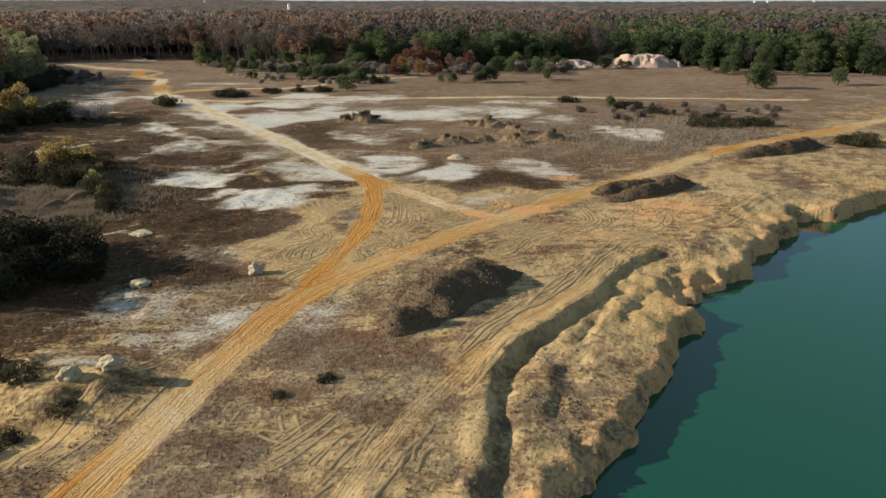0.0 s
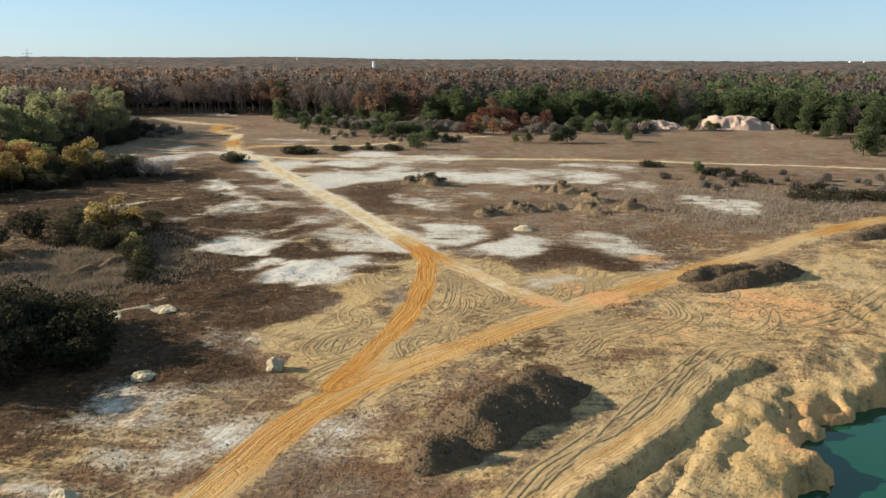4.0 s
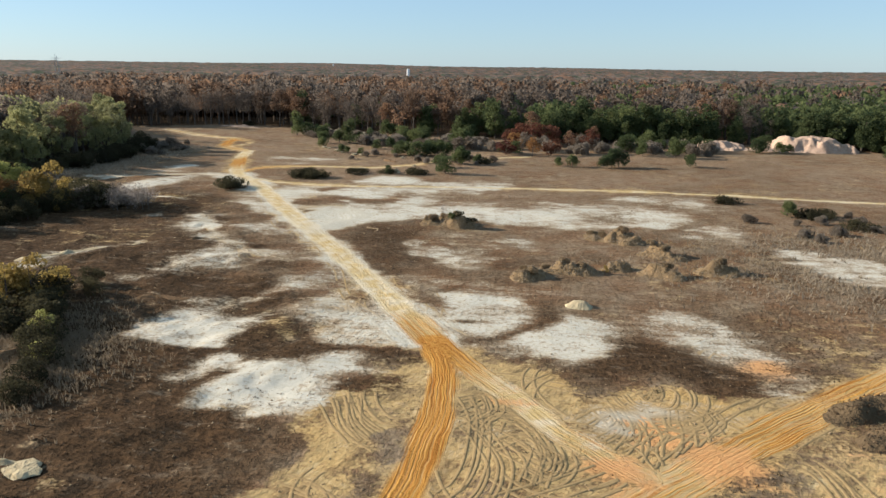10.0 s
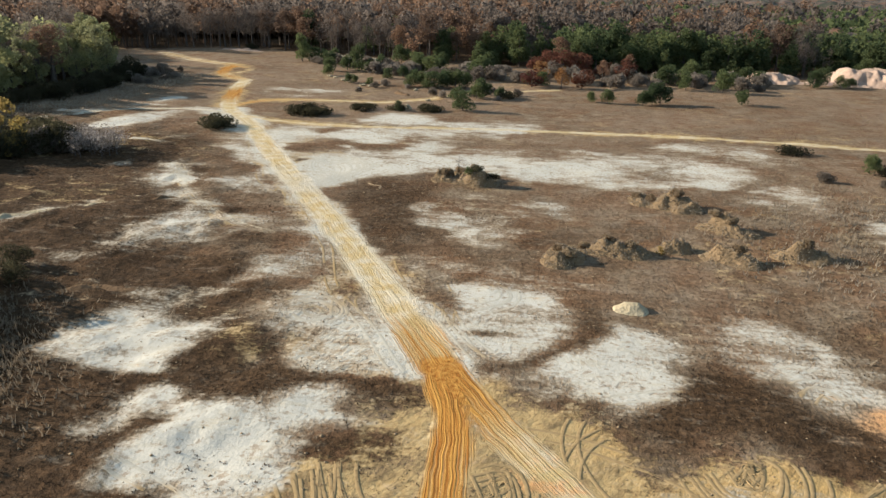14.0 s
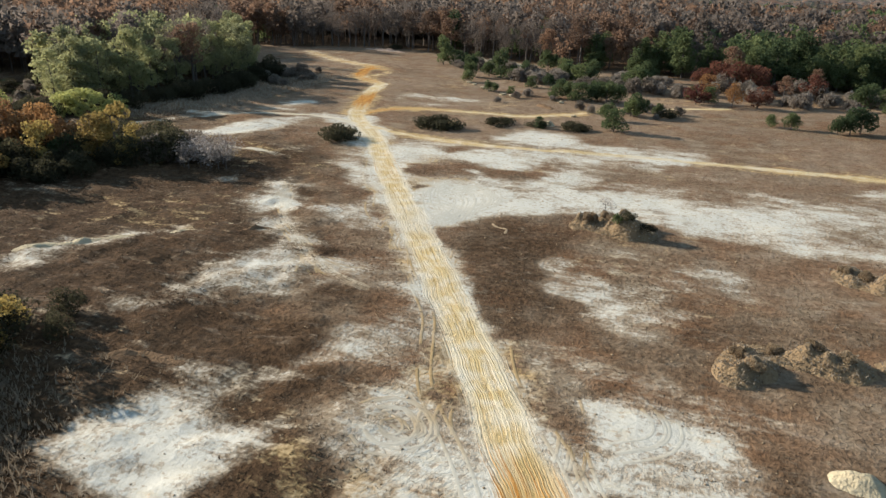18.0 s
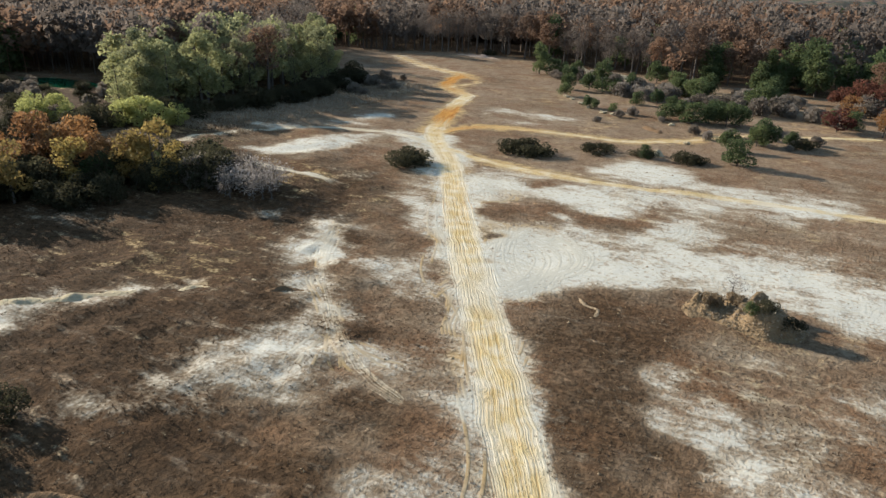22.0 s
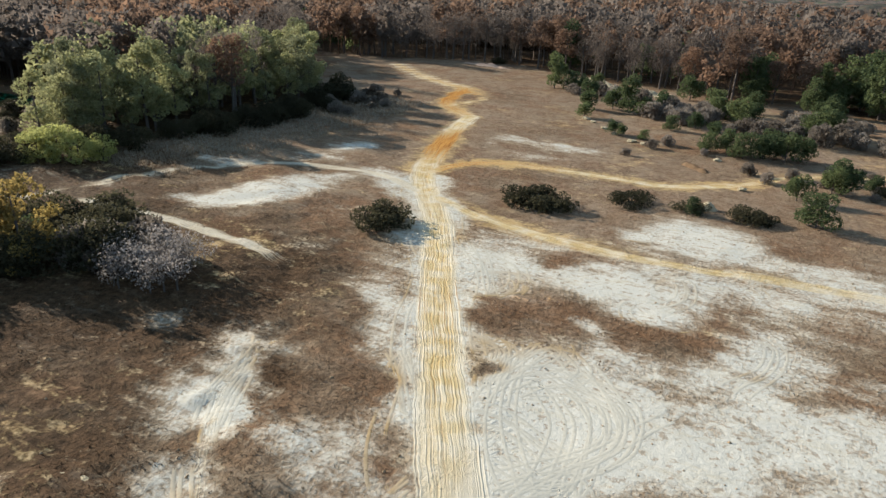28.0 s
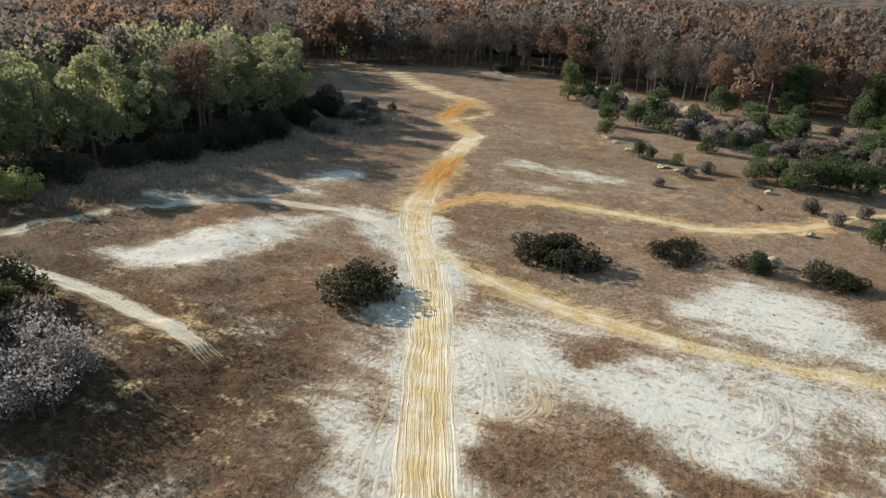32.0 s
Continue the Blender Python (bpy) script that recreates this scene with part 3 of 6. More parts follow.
def in_lake(x, y):
    poly = np.vstack([SHORE_LINE, [(330, -260)]])
    inside = np.zeros(x.shape, bool)
    for (ax, ay), (bx, by) in zip(poly, np.roll(poly, -1, 0)):
        if ay != by:
            inside ^= ((ay > y) != (by > y)) & (x < (bx - ax) * (y - ay) / (by - ay) + ax)
    return inside


def bank(x, y):
    """Metres inland of the waterline, negative in the lake."""
    d, _ = nearest(x, y, SHORE_LINE, 14)
    d = np.minimum(np.abs(d), 14)
    return np.where(in_lake(x, y), -d, d)


def within(x, y, corners):
    """Metres inside a rounded outline, negative outside it, for places near it (others far out)."""
    p = np.array(corners, float)
    ring = curve(np.vstack([p, p[:1]]), 1.5)
    depth = np.full(x.shape, -1e3)
    near = (x > ring[:, 0].min() - 6) & (x < ring[:, 0].max() + 6) & (y > ring[:, 1].min() - 6) & (y < ring[:, 1].max() + 6)
    if near.any():
        px, py = x[near], y[near]
        best, inside = np.full(px.shape, 1e6), np.zeros(px.shape, bool)
        for (ax, ay), (bx, by) in zip(ring, np.roll(ring, -1, 0)):
            dx, dy = bx - ax, by - ay
            k = np.clip(((px - ax) * dx + (py - ay) * dy) / (dx * dx + dy * dy + 1e-9), 0, 1)
            best = np.minimum(best, (px - ax - k * dx) ** 2 + (py - ay - k * dy) ** 2)
            if ay != by:
                inside ^= ((ay > py) != (by > py)) & (px < dx * (py - ay) / dy + ax)
        depth[near] = np.sqrt(best) * np.where(inside, 1, -1)
    return depth


# worn steps along the shore, going down towards the lake: corners, height
STEPS = [([(2.4, 22), (3.4, 28), (4.2, 33.4), (5.3, 39.5), (6.3, 43.8), (7.8, 46), (9.5, 48.7), (12.2, 51), (14.7, 53.6), (18.5, 57.9), (20.6, 61.6), (24, 65.2), (29.4, 69.4)], 0.95),
         ([(12, 47.5), (13.8, 49.9), (15.4, 52), (18.6, 57.1), (21.5, 60.5)], 0.45), ([(16.5, 50), (19.1, 53.7), (21.7, 57.7), (25, 60.6), (29.2, 66.4)], 0.4), ([(8.6, 37), (9.6, 42), (12.4, 45.6)], 0.3)]


def ground_z(x, y):
    x, y = np.asarray(x, float), np.asarray(y, float)
    z = 0.22 * fbm(x, y, 38, 3, 3) + 0.07 * fbm(x, y, 5, 9, 3)
    west = smooth(-5, -13, x - np.interp(y, [30, 60, 104, 125, 155, 190, 215], [-17, -9, -5, -16, -33, -53, -67])) * smooth(230, 190, y)
    z = z + west * (0.3 * fbm(x * 0.6, y, 4.5, 12, 3) + 0.12 * vnoise(x, y, 1.3, 14)) * smooth(20, 45, y)
    for points, high in STEPS:
        line = curve(points)
        d, run = nearest(x, y, line, 18)
        near = np.abs(d) < 17.9
        whole = np.hypot(*np.diff(line, axis=0).T).sum()
        ends = smooth(0, 3, run) * smooth(0, 3, whole - run)
        d = d + 0.45 * fbm(x, y, 2.2, 5, 4)
        form = 0.3 * high * np.exp(-(((d - 0.6) / 0.7) ** 2)) - high * smooth(0.1, -0.45, d) * (1 - 0.6 * smooth(-0.5, -1.5, d) - 0.25 * smooth(-1.5, -4.5, d))
        z = z + np.where(near, form * ends * (0.8 + 0.4 * vnoise(x, y, 4, 6)), 0)
    for cx, cy, r, h in ((-21, 44.3, 2.6, 0.9), (-24, 42.5, 2.4, 0.8), (-27, 46, 3.4, 0.7), (-28, 41, 3, -0.8), (-23.5, 39, 2.6, -0.7), (-55, 131, 3, 0.25), (-52, 128, 4, 0.25)):
        z = z + h * np.exp(-((x - cx) ** 2 + (y - cy) ** 2) / r**2) * (1 + 0.5 * vnoise(x, y, 1.3, 8))
    z = np.where(((x + 168) / 15) ** 2 + ((y - 208) / 6) ** 2 < 1, -0.3, z)
    b = bank(x, y)
    jag = b + 1.5 * fbm(x, y, 5.5, 21, 4) + 0.3 * vnoise(x, y, 0.9, 22) + 0.2
    drop = 0.3 * smooth(1.5, 0.9, jag) + 0.7 * smooth(0.6, 0.1, jag)
    return np.where(b < 13.5, z * (1 - drop) + drop * -3.0 - 0.5 * smooth(9, 1, jag) + (0.26 * np.abs(fbm(x, y, 3.2, 23, 4)) + 0.1 * np.abs(vnoise(x, y, 1.1, 24)) - 0.12) * smooth(13, 6, b) + np.where(b < -3, -1.5, 0) * drop, z)


# ---- meshes ----
def mesh_of(name, verts, tris, material, attrs=(), shade=False):
    me = bpy.data.meshes.new(name)
    verts, tris = np.asarray(verts, np.float32), np.asarray(tris, np.int32)
    k = tris.shape[1]
    me.vertices.add(len(verts))
    me.vertices.foreach_set("co", verts.ravel())
    me.loops.add(tris.size)
    me.loops.foreach_set("vertex_index", tris.ravel())
    me.polygons.add(len(tris))
    me.polygons.foreach_set("loop_start", np.arange(0, tris.size, k, dtype=np.int32))
    for key, values in attrs:
        me.attributes.new(key, "FLOAT", "POINT").data.foreach_set("value", np.asarray(values, np.float32).ravel())
    me.update(calc_edges=True)
    if shade:
        me.polygons.foreach_set("use_smooth", np.ones(len(tris), bool))
    me.materials.append(material)
    return me


def part(name, me, parent, label=""):
    ob = new(name, me)
    ob.parent = parent
    return tagged(ob, label)


# ---- materials ----
class Mat:
    """A node material with short ways to add nodes."""

    def __init__(self, name, rough=0.9):
        self.m = bpy.data.materials.new(name)
        self.m.use_nodes = True
        self.t = self.m.node_tree
        self.b = self.t.nodes["Principled BSDF"]
        self.b.inputs["Roughness"].default_value = rough
        self.b.inputs["Specular IOR Level"].default_value = 0.04
        self.at = self.t.nodes.new("ShaderNodeTexCoord").outputs["Object"]

    def put(self, socket, value):
        if isinstance(value, bpy.types.NodeSocket):
            self.t.links.new(value, socket)
        elif isinstance(value, tuple) and len(value) == 3 and socket.type == "RGBA":
            socket.default_value = (*value, 1)
        else:
            socket.default_value = value

    def noise(self, scale, detail=4.0, vec=None, rough=0.55):
        n = self.t.nodes.new("ShaderNodeTexNoise")
        self.put(n.inputs["Vector"], vec or self.at)
        n.inputs["Scale"].default_value, n.inputs["Detail"].default_value, n.inputs["Roughness"].default_value = scale, detail, rough
        return n.outputs["Fac"]

    def attr(self, name):
        n = self.t.nodes.new("ShaderNodeAttribute")
        n.attribute_name = name
        return n.outputs["Fac"]

    def axis(self, k):
        n = self.t.nodes.new("ShaderNodeSeparateXYZ")
        self.put(n.inputs[0], self.at)
        return n.outputs[k]

    def math(self, op, a, b=0.0, c=0.0):
        n = self.t.nodes.new("ShaderNodeMath")
        n.operation = op
        for s, v in zip(n.inputs, (a, b, c)):
            self.put(s, v)
        return n.outputs[0]

    def step(self, x, lo, hi, a=0.0, b=1.0):
        n = self.t.nodes.new("ShaderNodeMapRange")
        n.interpolation_type = "SMOOTHSTEP"
        for s, v in zip(n.inputs, (x, lo, hi, a, b)):
            self.put(s, v)
        return n.outputs[0]

    def mix(self, fac, a, b):
        n = self.t.nodes.new("ShaderNodeMix")
        n.data_type = "RGBA"
        self.put(n.inputs[0], fac), self.put(n.inputs[6], a), self.put(n.inputs[7], b)
        return n.outputs[2]

    def vec(self, x, y, z=0.0):
        n = self.t.nodes.new("ShaderNodeCombineXYZ")
        for s, v in zip(n.inputs, (x, y, z)):
            self.put(s, v)
        return n.outputs[0]

    def bump(self, height, strength=1.0, distance=0.1, under=None):
        n = self.t.nodes.new("ShaderNodeBump")
        n.inputs["Strength"].default_value, n.inputs["Distance"].default_value = strength, distance
        self.put(n.inputs["Height"], height)
        if under:
            self.put(n.inputs["Normal"], under)
        return n.outputs[0]

    def done(self, color, normal=None):
        self.put(self.b.inputs["Base Color"], color)
        if normal:
            self.put(self.b.inputs["Normal"], normal)
        return self.m


def ground_material():
    m = Mat("ground", 0.95)
    big, mid, fine, grit = m.noise(0.06), m.noise(0.5, 5), m.noise(3.0, 5), m.noise(11, 3)
    streak = m.noise(0.9, 5, m.vec(m.math("MULTIPLY", m.axis(0), 0.28), m.axis(1)), 0.65)
    rag = m.math("ADD", m.math("MULTIPLY", m.math("SUBTRACT", mid, 0.5), 1.4), m.math("ADD", m.math("MULTIPLY", m.math("SUBTRACT", fine, 0.5), 1.2), m.math("MULTIPLY", m.math("SUBTRACT", streak, 0.5), 1.5)))
    coarse, tuft = m.noise(0.22, 4), m.noise(1.7, 5, None, 0.7)
    brown = m.mix(m.step(tuft, 0.3, 0.68), (0.088, 0.054, 0.031), (0.178, 0.115, 0.068))
    brown = m.mix(m.step(coarse, 0.4, 0.62, 0, 0.75), brown, m.mix(m.step(tuft, 0.3, 0.68), (0.135, 0.096, 0.06), (0.25, 0.188, 0.125)))
    brown = m.mix(m.step(m.noise(0.13, 4), 0.42, 0.62, 0, 0.55), brown, m.mix(m.step(tuft, 0.3, 0.68), (0.095, 0.044, 0.02), (0.185, 0.09, 0.042)))
    # dark: deep brown turf, and shade painted in west of the road and under trees
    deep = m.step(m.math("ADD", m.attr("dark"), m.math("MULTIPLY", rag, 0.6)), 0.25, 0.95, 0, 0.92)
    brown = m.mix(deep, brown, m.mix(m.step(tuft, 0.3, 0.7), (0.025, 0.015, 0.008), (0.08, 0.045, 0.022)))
    mottle = m.step(m.math("ADD", m.math("MULTIPLY", coarse, 0.5), m.math("MULTIPLY", streak, 0.8)), 0.68, 0.88, 0, 0.6)
    brown = m.mix(m.math("MULTIPLY", mottle, m.step(deep, 0, 0.9, 1, 0.35)), brown, (0.27, 0.205, 0.145))
    brown = m.mix(m.math("MULTIPLY", m.step(m.attr("dark"), 0.2, -0.35, 0, 0.75), m.step(mid, 0.35, 0.6, 0.35, 1.0)), brown, m.mix(m.step(tuft, 0.3, 0.7), (0.15, 0.1, 0.062), (0.28, 0.195, 0.128)))
    tan = m.mix(fine, (0.255, 0.158, 0.063), (0.5, 0.36, 0.175))
    smear = m.noise(0.55, 6, m.vec(m.math("ADD", m.math("MULTIPLY", m.axis(0), 0.8), m.math("MULTIPLY", m.axis(1), -0.6)), m.math("MULTIPLY", m.math("ADD", m.math("MULTIPLY", m.axis(0), 0.6), m.math("MULTIPLY", m.axis(1), 0.8)), 0.4)), 0.68)
    tan = m.mix(m.step(smear, 0.47, 0.64, 0, 0.78), tan, m.mix(fine, (0.095, 0.06, 0.03), (0.2, 0.14, 0.075)))
    tan = m.mix(m.step(smear, 0.42, 0.3, 0, 0.7), tan, (0.46, 0.36, 0.205))
    tan = m.mix(m.step(big, 0.45, 0.7, 0, 0.5), tan, (0.45, 0.27, 0.09))
    speck = m.step(m.math("ADD", m.noise(1.6, 4), m.math("MULTIPLY", grit, 0.3)), 0.7, 0.82, 0, 0.7)
    white = m.mix(speck, m.mix(fine, (0.41, 0.37, 0.295), (0.54, 0.505, 0.43)), (0.23, 0.16, 0.1))
    white = m.mix(m.step(streak, 0.48, 0.72, 0, 0.6), white, (0.4, 0.335, 0.235))
    sandy = m.step(m.math("ADD", m.attr("sand"), m.math("MULTIPLY", rag, 1.1)), 0.2, 0.95)
    pale = m.step(m.math("ADD", m.attr("white"), m.math("MULTIPLY", rag, 0.85)), 0.42, 1.12)
    col = m.mix(sandy, brown, tan)
    dusty = m.step(m.math("ADD", m.attr("white"), m.math("MULTIPLY", rag, 0.75)), 0.08, 0.78, 0, 0.8)
    col = m.mix(dusty, col, m.mix(fine, (0.24, 0.18, 0.115), (0.42, 0.345, 0.25)))
    col = m.mix(pale, col, white)
    # the roads: wheel grooves run along them
    wander = m.math("ADD", m.attr("across"), m.math("ADD", m.math("MULTIPLY", m.noise(0.22, 2), 0.8), m.math("MULTIPLY", m.noise(0.9, 2), 0.08)))
    lanes = m.noise(1.0, 3, m.vec(m.math("MULTIPLY", wander, 7.5), m.math("MULTIPLY", m.attr("along"), 0.07)))
    lanes2 = m.noise(1.0, 2, m.vec(m.math("MULTIPLY", wander, 12.0), m.math("MULTIPLY", m.attr("along"), 0.13), 7.0))
    join = m.step(m.attr("join"), 0.1, 0.8, 0, 0.55)
    lanes, lanes2 = (m.math("ADD", m.math("MULTIPLY", a, m.math("SUBTRACT", 1.0, join)), m.math("MULTIPLY", b, join)) for a, b in ((lanes, mid), (lanes2, fine)))
    road = m.step(m.math("ADD", m.attr("road"), m.math("MULTIPLY", m.math("SUBTRACT", lanes, 0.5), 1.3)), 0.15, 0.85)
    yellow = m.mix(m.step(lanes, 0.35, 0.65), (0.37, 0.245, 0.095), (0.55, 0.42, 0.215))
    edge = m.math("MULTIPLY", m.step(m.math("ABSOLUTE", m.attr("across")), 0.6, 2.0, 0, 0.85), m.step(m.attr("orange"), 0.1, 0.55, 1.0, 0.1))
    yellow = m.mix(edge, yellow, m.mix(lanes, (0.42, 0.33, 0.2), (0.6, 0.53, 0.41)))
    yellow = m.mix(m.step(m.math("ADD", mid, m.math("MULTIPLY", lanes2, 0.6)), 0.68, 0.98, 0, m.step(m.attr("orange"), 0.1, 0.55, 0.6, 0.15)), yellow, (0.6, 0.53, 0.42))
    orange = m.mix(m.step(lanes2, 0.35, 0.65), (0.26, 0.09, 0.016), (0.49, 0.25, 0.06))
    warm = m.step(m.math("ADD", m.attr("orange"), m.math("MULTIPLY", m.math("SUBTRACT", lanes, 0.5), 2.6)), 0.15, 0.85)
    rut = m.math("MULTIPLY", m.step(lanes2, 0.42, 0.3, 0, 0.75), m.step(m.attr("orange"), -0.1, 0.4, 0.45, 1.0))
    col = m.mix(road, col, m.mix(rut, m.mix(warm, yellow, orange), (0.17, 0.085, 0.028)))
    col = m.mix(m.math("MULTIPLY", road, m.step(m.attr("orange"), -0.15, -0.65, 0, 0.85)), col, m.mix(lanes, (0.4, 0.335, 0.24), (0.57, 0.515, 0.42)))
    stain = m.step(m.math("ADD", m.attr("stain"), m.math("MULTIPLY", rag, 0.7)), 0.25, 0.75, 0, 0.9)
    col = m.mix(stain, col, m.mix(fine, (0.45, 0.18, 0.07), (0.56, 0.33, 0.14)))
    open_soil = m.math("MAXIMUM", sandy, pale)
    lane_h = m.math("MULTIPLY", m.math("ADD", m.math("SUBTRACT", lanes, 0.5), m.math("MULTIPLY", m.math("SUBTRACT", lanes2, 0.5), 0.5)), m.math("MULTIPLY", m.step(m.attr("road"), 0.05, 0.5), 0.11))
    rough_h = m.math("MULTIPLY", m.math("SUBTRACT", m.math("ADD", m.math("ADD", fine, m.math("MULTIPLY", tuft, 1.2)), m.math("MULTIPLY", grit, 0.35)), 1.27), m.step(open_soil, 0, 1, 0.13, 0.045))
    gouge = m.math("MULTIPLY", m.math("SUBTRACT", smear, 0.5), m.math("MULTIPLY", m.step(m.attr("sand"), 0.2, 0.6), m.step(m.attr("road"), 0.0, 0.3, 0.3, 0.0)))
    return m.done(col, m.bump(m.math("ADD", m.math("ADD", lane_h, gouge), rough_h), 1.0, 1.0))


def soil_material(name, dark, light, accent, rough=0.95):
    m = Mat(name, rough)
    mid, fine = m.noise(0.8, 5), m.noise(4.0, 5)
    col = m.mix(m.step(mid, 0.35, 0.65), m.mix(fine, dark, light), m.mix(fine, accent, light))
    return m.done(col, m.bump(m.math("ADD", fine, mid), 1.0, 0.25))


def leaf_material(name, a, b, tint="object", through_light=0.5):
    """Foliage between two colours: tree by tree and leaf by leaf."""
    m = Mat(name, 0.7)
    if tint == "object":
        r = m.t.nodes.new("ShaderNodeObjectInfo").outputs["Random"]
    else:
        r = m.attr(tint)
    isl = m.t.nodes.new("ShaderNodeNewGeometry").outputs["Random Per Island"]
    col = m.mix(m.math("ADD", m.math("MULTIPLY", r, 0.8), m.math("MULTIPLY", isl, 0.2)), a, b)
    dark = m.t.nodes.new("ShaderNodeMix")
    dark.data_type, dark.blend_type = "RGBA", "MULTIPLY"
    dark.inputs[0].default_value = 1.0
    m.put(dark.inputs[6], col)
    g = m.step(isl, 0.0, 1.0, 0.92, 1.07)
    m.put(dark.inputs[7], m.vec(g, g, g))
    col = dark.outputs[2]
    m.put(m.b.inputs["Base Color"], col)
    tr = m.t.nodes.new("ShaderNodeBsdfTranslucent")
    m.put(tr.inputs["Color"], col)
    mixer = m.t.nodes.new("ShaderNodeMixShader")
    mixer.inputs[0].default_value = through_light
    m.t.links.new(m.b.outputs[0], mixer.inputs[1])
    m.t.links.new(tr.outputs[0], mixer.inputs[2])
    m.t.links.new(mixer.outputs[0], m.t.nodes["Material Output"].inputs["Surface"])
    return m.m


def bark_material():
    m = Mat("bark", 0.9)
    f = m.noise(3.0, 4)
    return m.done(m.mix(f, (0.05, 0.04, 0.033), (0.15, 0.125, 0.105)), m.bump(f, 0.6, 0.1))


def water_material():
    m = Mat("water", 0.06)
    n = m.noise(0.03, 3)
    m.b.inputs["Specular IOR Level"].default_value = 0.32
    ripple = m.noise(1.2, 3)
    return m.done(m.mix(n, (0.005, 0.05, 0.02), (0.007, 0.058, 0.033)), m.bump(ripple, 0.05, 0.05))


GROUND = ground_material()
WATER = water_material()
BARK = bark_material()
BERM = soil_material("berm soil", (0.06, 0.041, 0.024), (0.14, 0.098, 0.058), (0.085, 0.057, 0.032))
PILE = soil_material("pink sand", (0.27, 0.155, 0.1), (0.5, 0.37, 0.28), (0.4, 0.26, 0.185))
TURFY = soil_material("dry turf", (0.1, 0.064, 0.034), (0.27, 0.19, 0.11), (0.16, 0.1, 0.052))
SOIL = soil_material("brown soil", (0.08, 0.044, 0.022), (0.2, 0.13, 0.075), (0.13, 0.075, 0.04))
CLOD = soil_material("clod", (0.17, 0.115, 0.065), (0.36, 0.27, 0.17), (0.25, 0.17, 0.1))
STONE = soil_material("pale clay", (0.29, 0.22, 0.13), (0.47, 0.39, 0.26), (0.38, 0.3, 0.175))
LEAF = {
    "pine": ((0.046, 0.064, 0.031), (0.135, 0.152, 0.062)),
    "rust": ((0.12, 0.082, 0.06), (0.235, 0.138, 0.085)),
    "bare": ((0.11, 0.086, 0.068), (0.18, 0.142, 0.115)),
    "olive": ((0.16, 0.16, 0.09), (0.36, 0.34, 0.15)),
    "gold": ((0.2, 0.135, 0.05), (0.36, 0.26, 0.08)),
    "amber": ((0.2, 0.1, 0.048), (0.34, 0.18, 0.07)),
    "willow": ((0.3, 0.3, 0.1), (0.42, 0.4, 0.14)),
    "scrub": ((0.026, 0.025, 0.015), (0.075, 0.066, 0.036)),
    "straw": ((0.2, 0.14, 0.085), (0.36, 0.27, 0.17)),
    "brush": ((0.13, 0.104, 0.08), (0.25, 0.208, 0.168)),
    "plume": ((0.17, 0.143, 0.122), (0.33, 0.285, 0.25)),
    "maroon": ((0.09, 0.035, 0.028), (0.17, 0.075, 0.045)),
}
LEAVES = {k: leaf_material(k + " leaves", *v) for k, v in LEAF.items()}
WOODS = {k: leaf_material(k + " woods", *LEAF[k], "tint", 0.55) for k in ("pine", "rust", "bare", "olive")}
GRASS = leaf_material("dry grass", (0.042, 0.025, 0.014), (0.3, 0.21, 0.135), "tint", 0.45)
REED = leaf_material("reed grass", (0.2, 0.15, 0.1), (0.32, 0.26, 0.19), "tint", 0.35)


def far_material():
    m = Mat("far woods", 0.95)
    spot, stand, belt = m.noise(0.11, 4), m.noise(0.03, 4, None, 0.65), m.noise(0.007, 5, None, 0.65)
    col = m.mix(m.step(spot, 0.35, 0.65), (0.055, 0.046, 0.042), (0.15, 0.112, 0.09))
    col = m.mix(m.step(stand, 0.5, 0.6, 0, 0.85), col, m.mix(spot, (0.1, 0.055, 0.035), (0.23, 0.125, 0.075)))
    col = m.mix(m.step(stand, 0.46, 0.38, 0, 0.9), col, m.mix(spot, (0.022, 0.032, 0.02), (0.065, 0.08, 0.045)))
    col = m.mix(m.step(belt, 0.5, 0.62, 0, 0.75), col, m.mix(spot, (0.02, 0.028, 0.02), (0.07, 0.072, 0.05)))
    return m.done(col)


FAR_WOODS = far_material()
PAINT = soil_material("white tank paint", (0.72, 0.73, 0.74), (0.82, 0.82, 0.82), (0.78, 0.78, 0.78), 0.5)
STEEL = soil_material("galvanised steel", (0.2, 0.21, 0.22), (0.3, 0.31, 0.32), (0.25, 0.26, 0.27), 0.6)


def track_material():
    m = Mat("tyre track", 0.95)
    fine = m.noise(3.0, 4)
    tan = m.mix(fine, (0.19, 0.118, 0.053), (0.4, 0.285, 0.145))
    white = m.mix(fine, (0.34, 0.3, 0.23), (0.5, 0.46, 0.38))
    return m.done(m.mix(m.step(m.attr("white"), 0.4, 1.0), tan, white), m.bump(fine, 0.8, 0.04))


TRACK = track_material()


# ---- the land: one sheet out to the horizon ----
def spread(lo, hi, step, grow, end):
    core = list(np.arange(lo, hi, step))
    up, down, s = [core[-1]], [core[0]], step
    while up[-1] < end:
        s *= grow
        up.append(up[-1] + s), down.append(down[-1] - s)
    return np.array(down[:0:-1] + core + up[1:])


gx = spread(-66, 46, 0.4, 1.055, 4900)
gy = spread(25, 250, 0.45, 1.055, 4900)
X, Y = (a.ravel() for a in np.meshgrid(gx, gy))
Z = ground_z(X, Y)
wet = bank(X, Y)

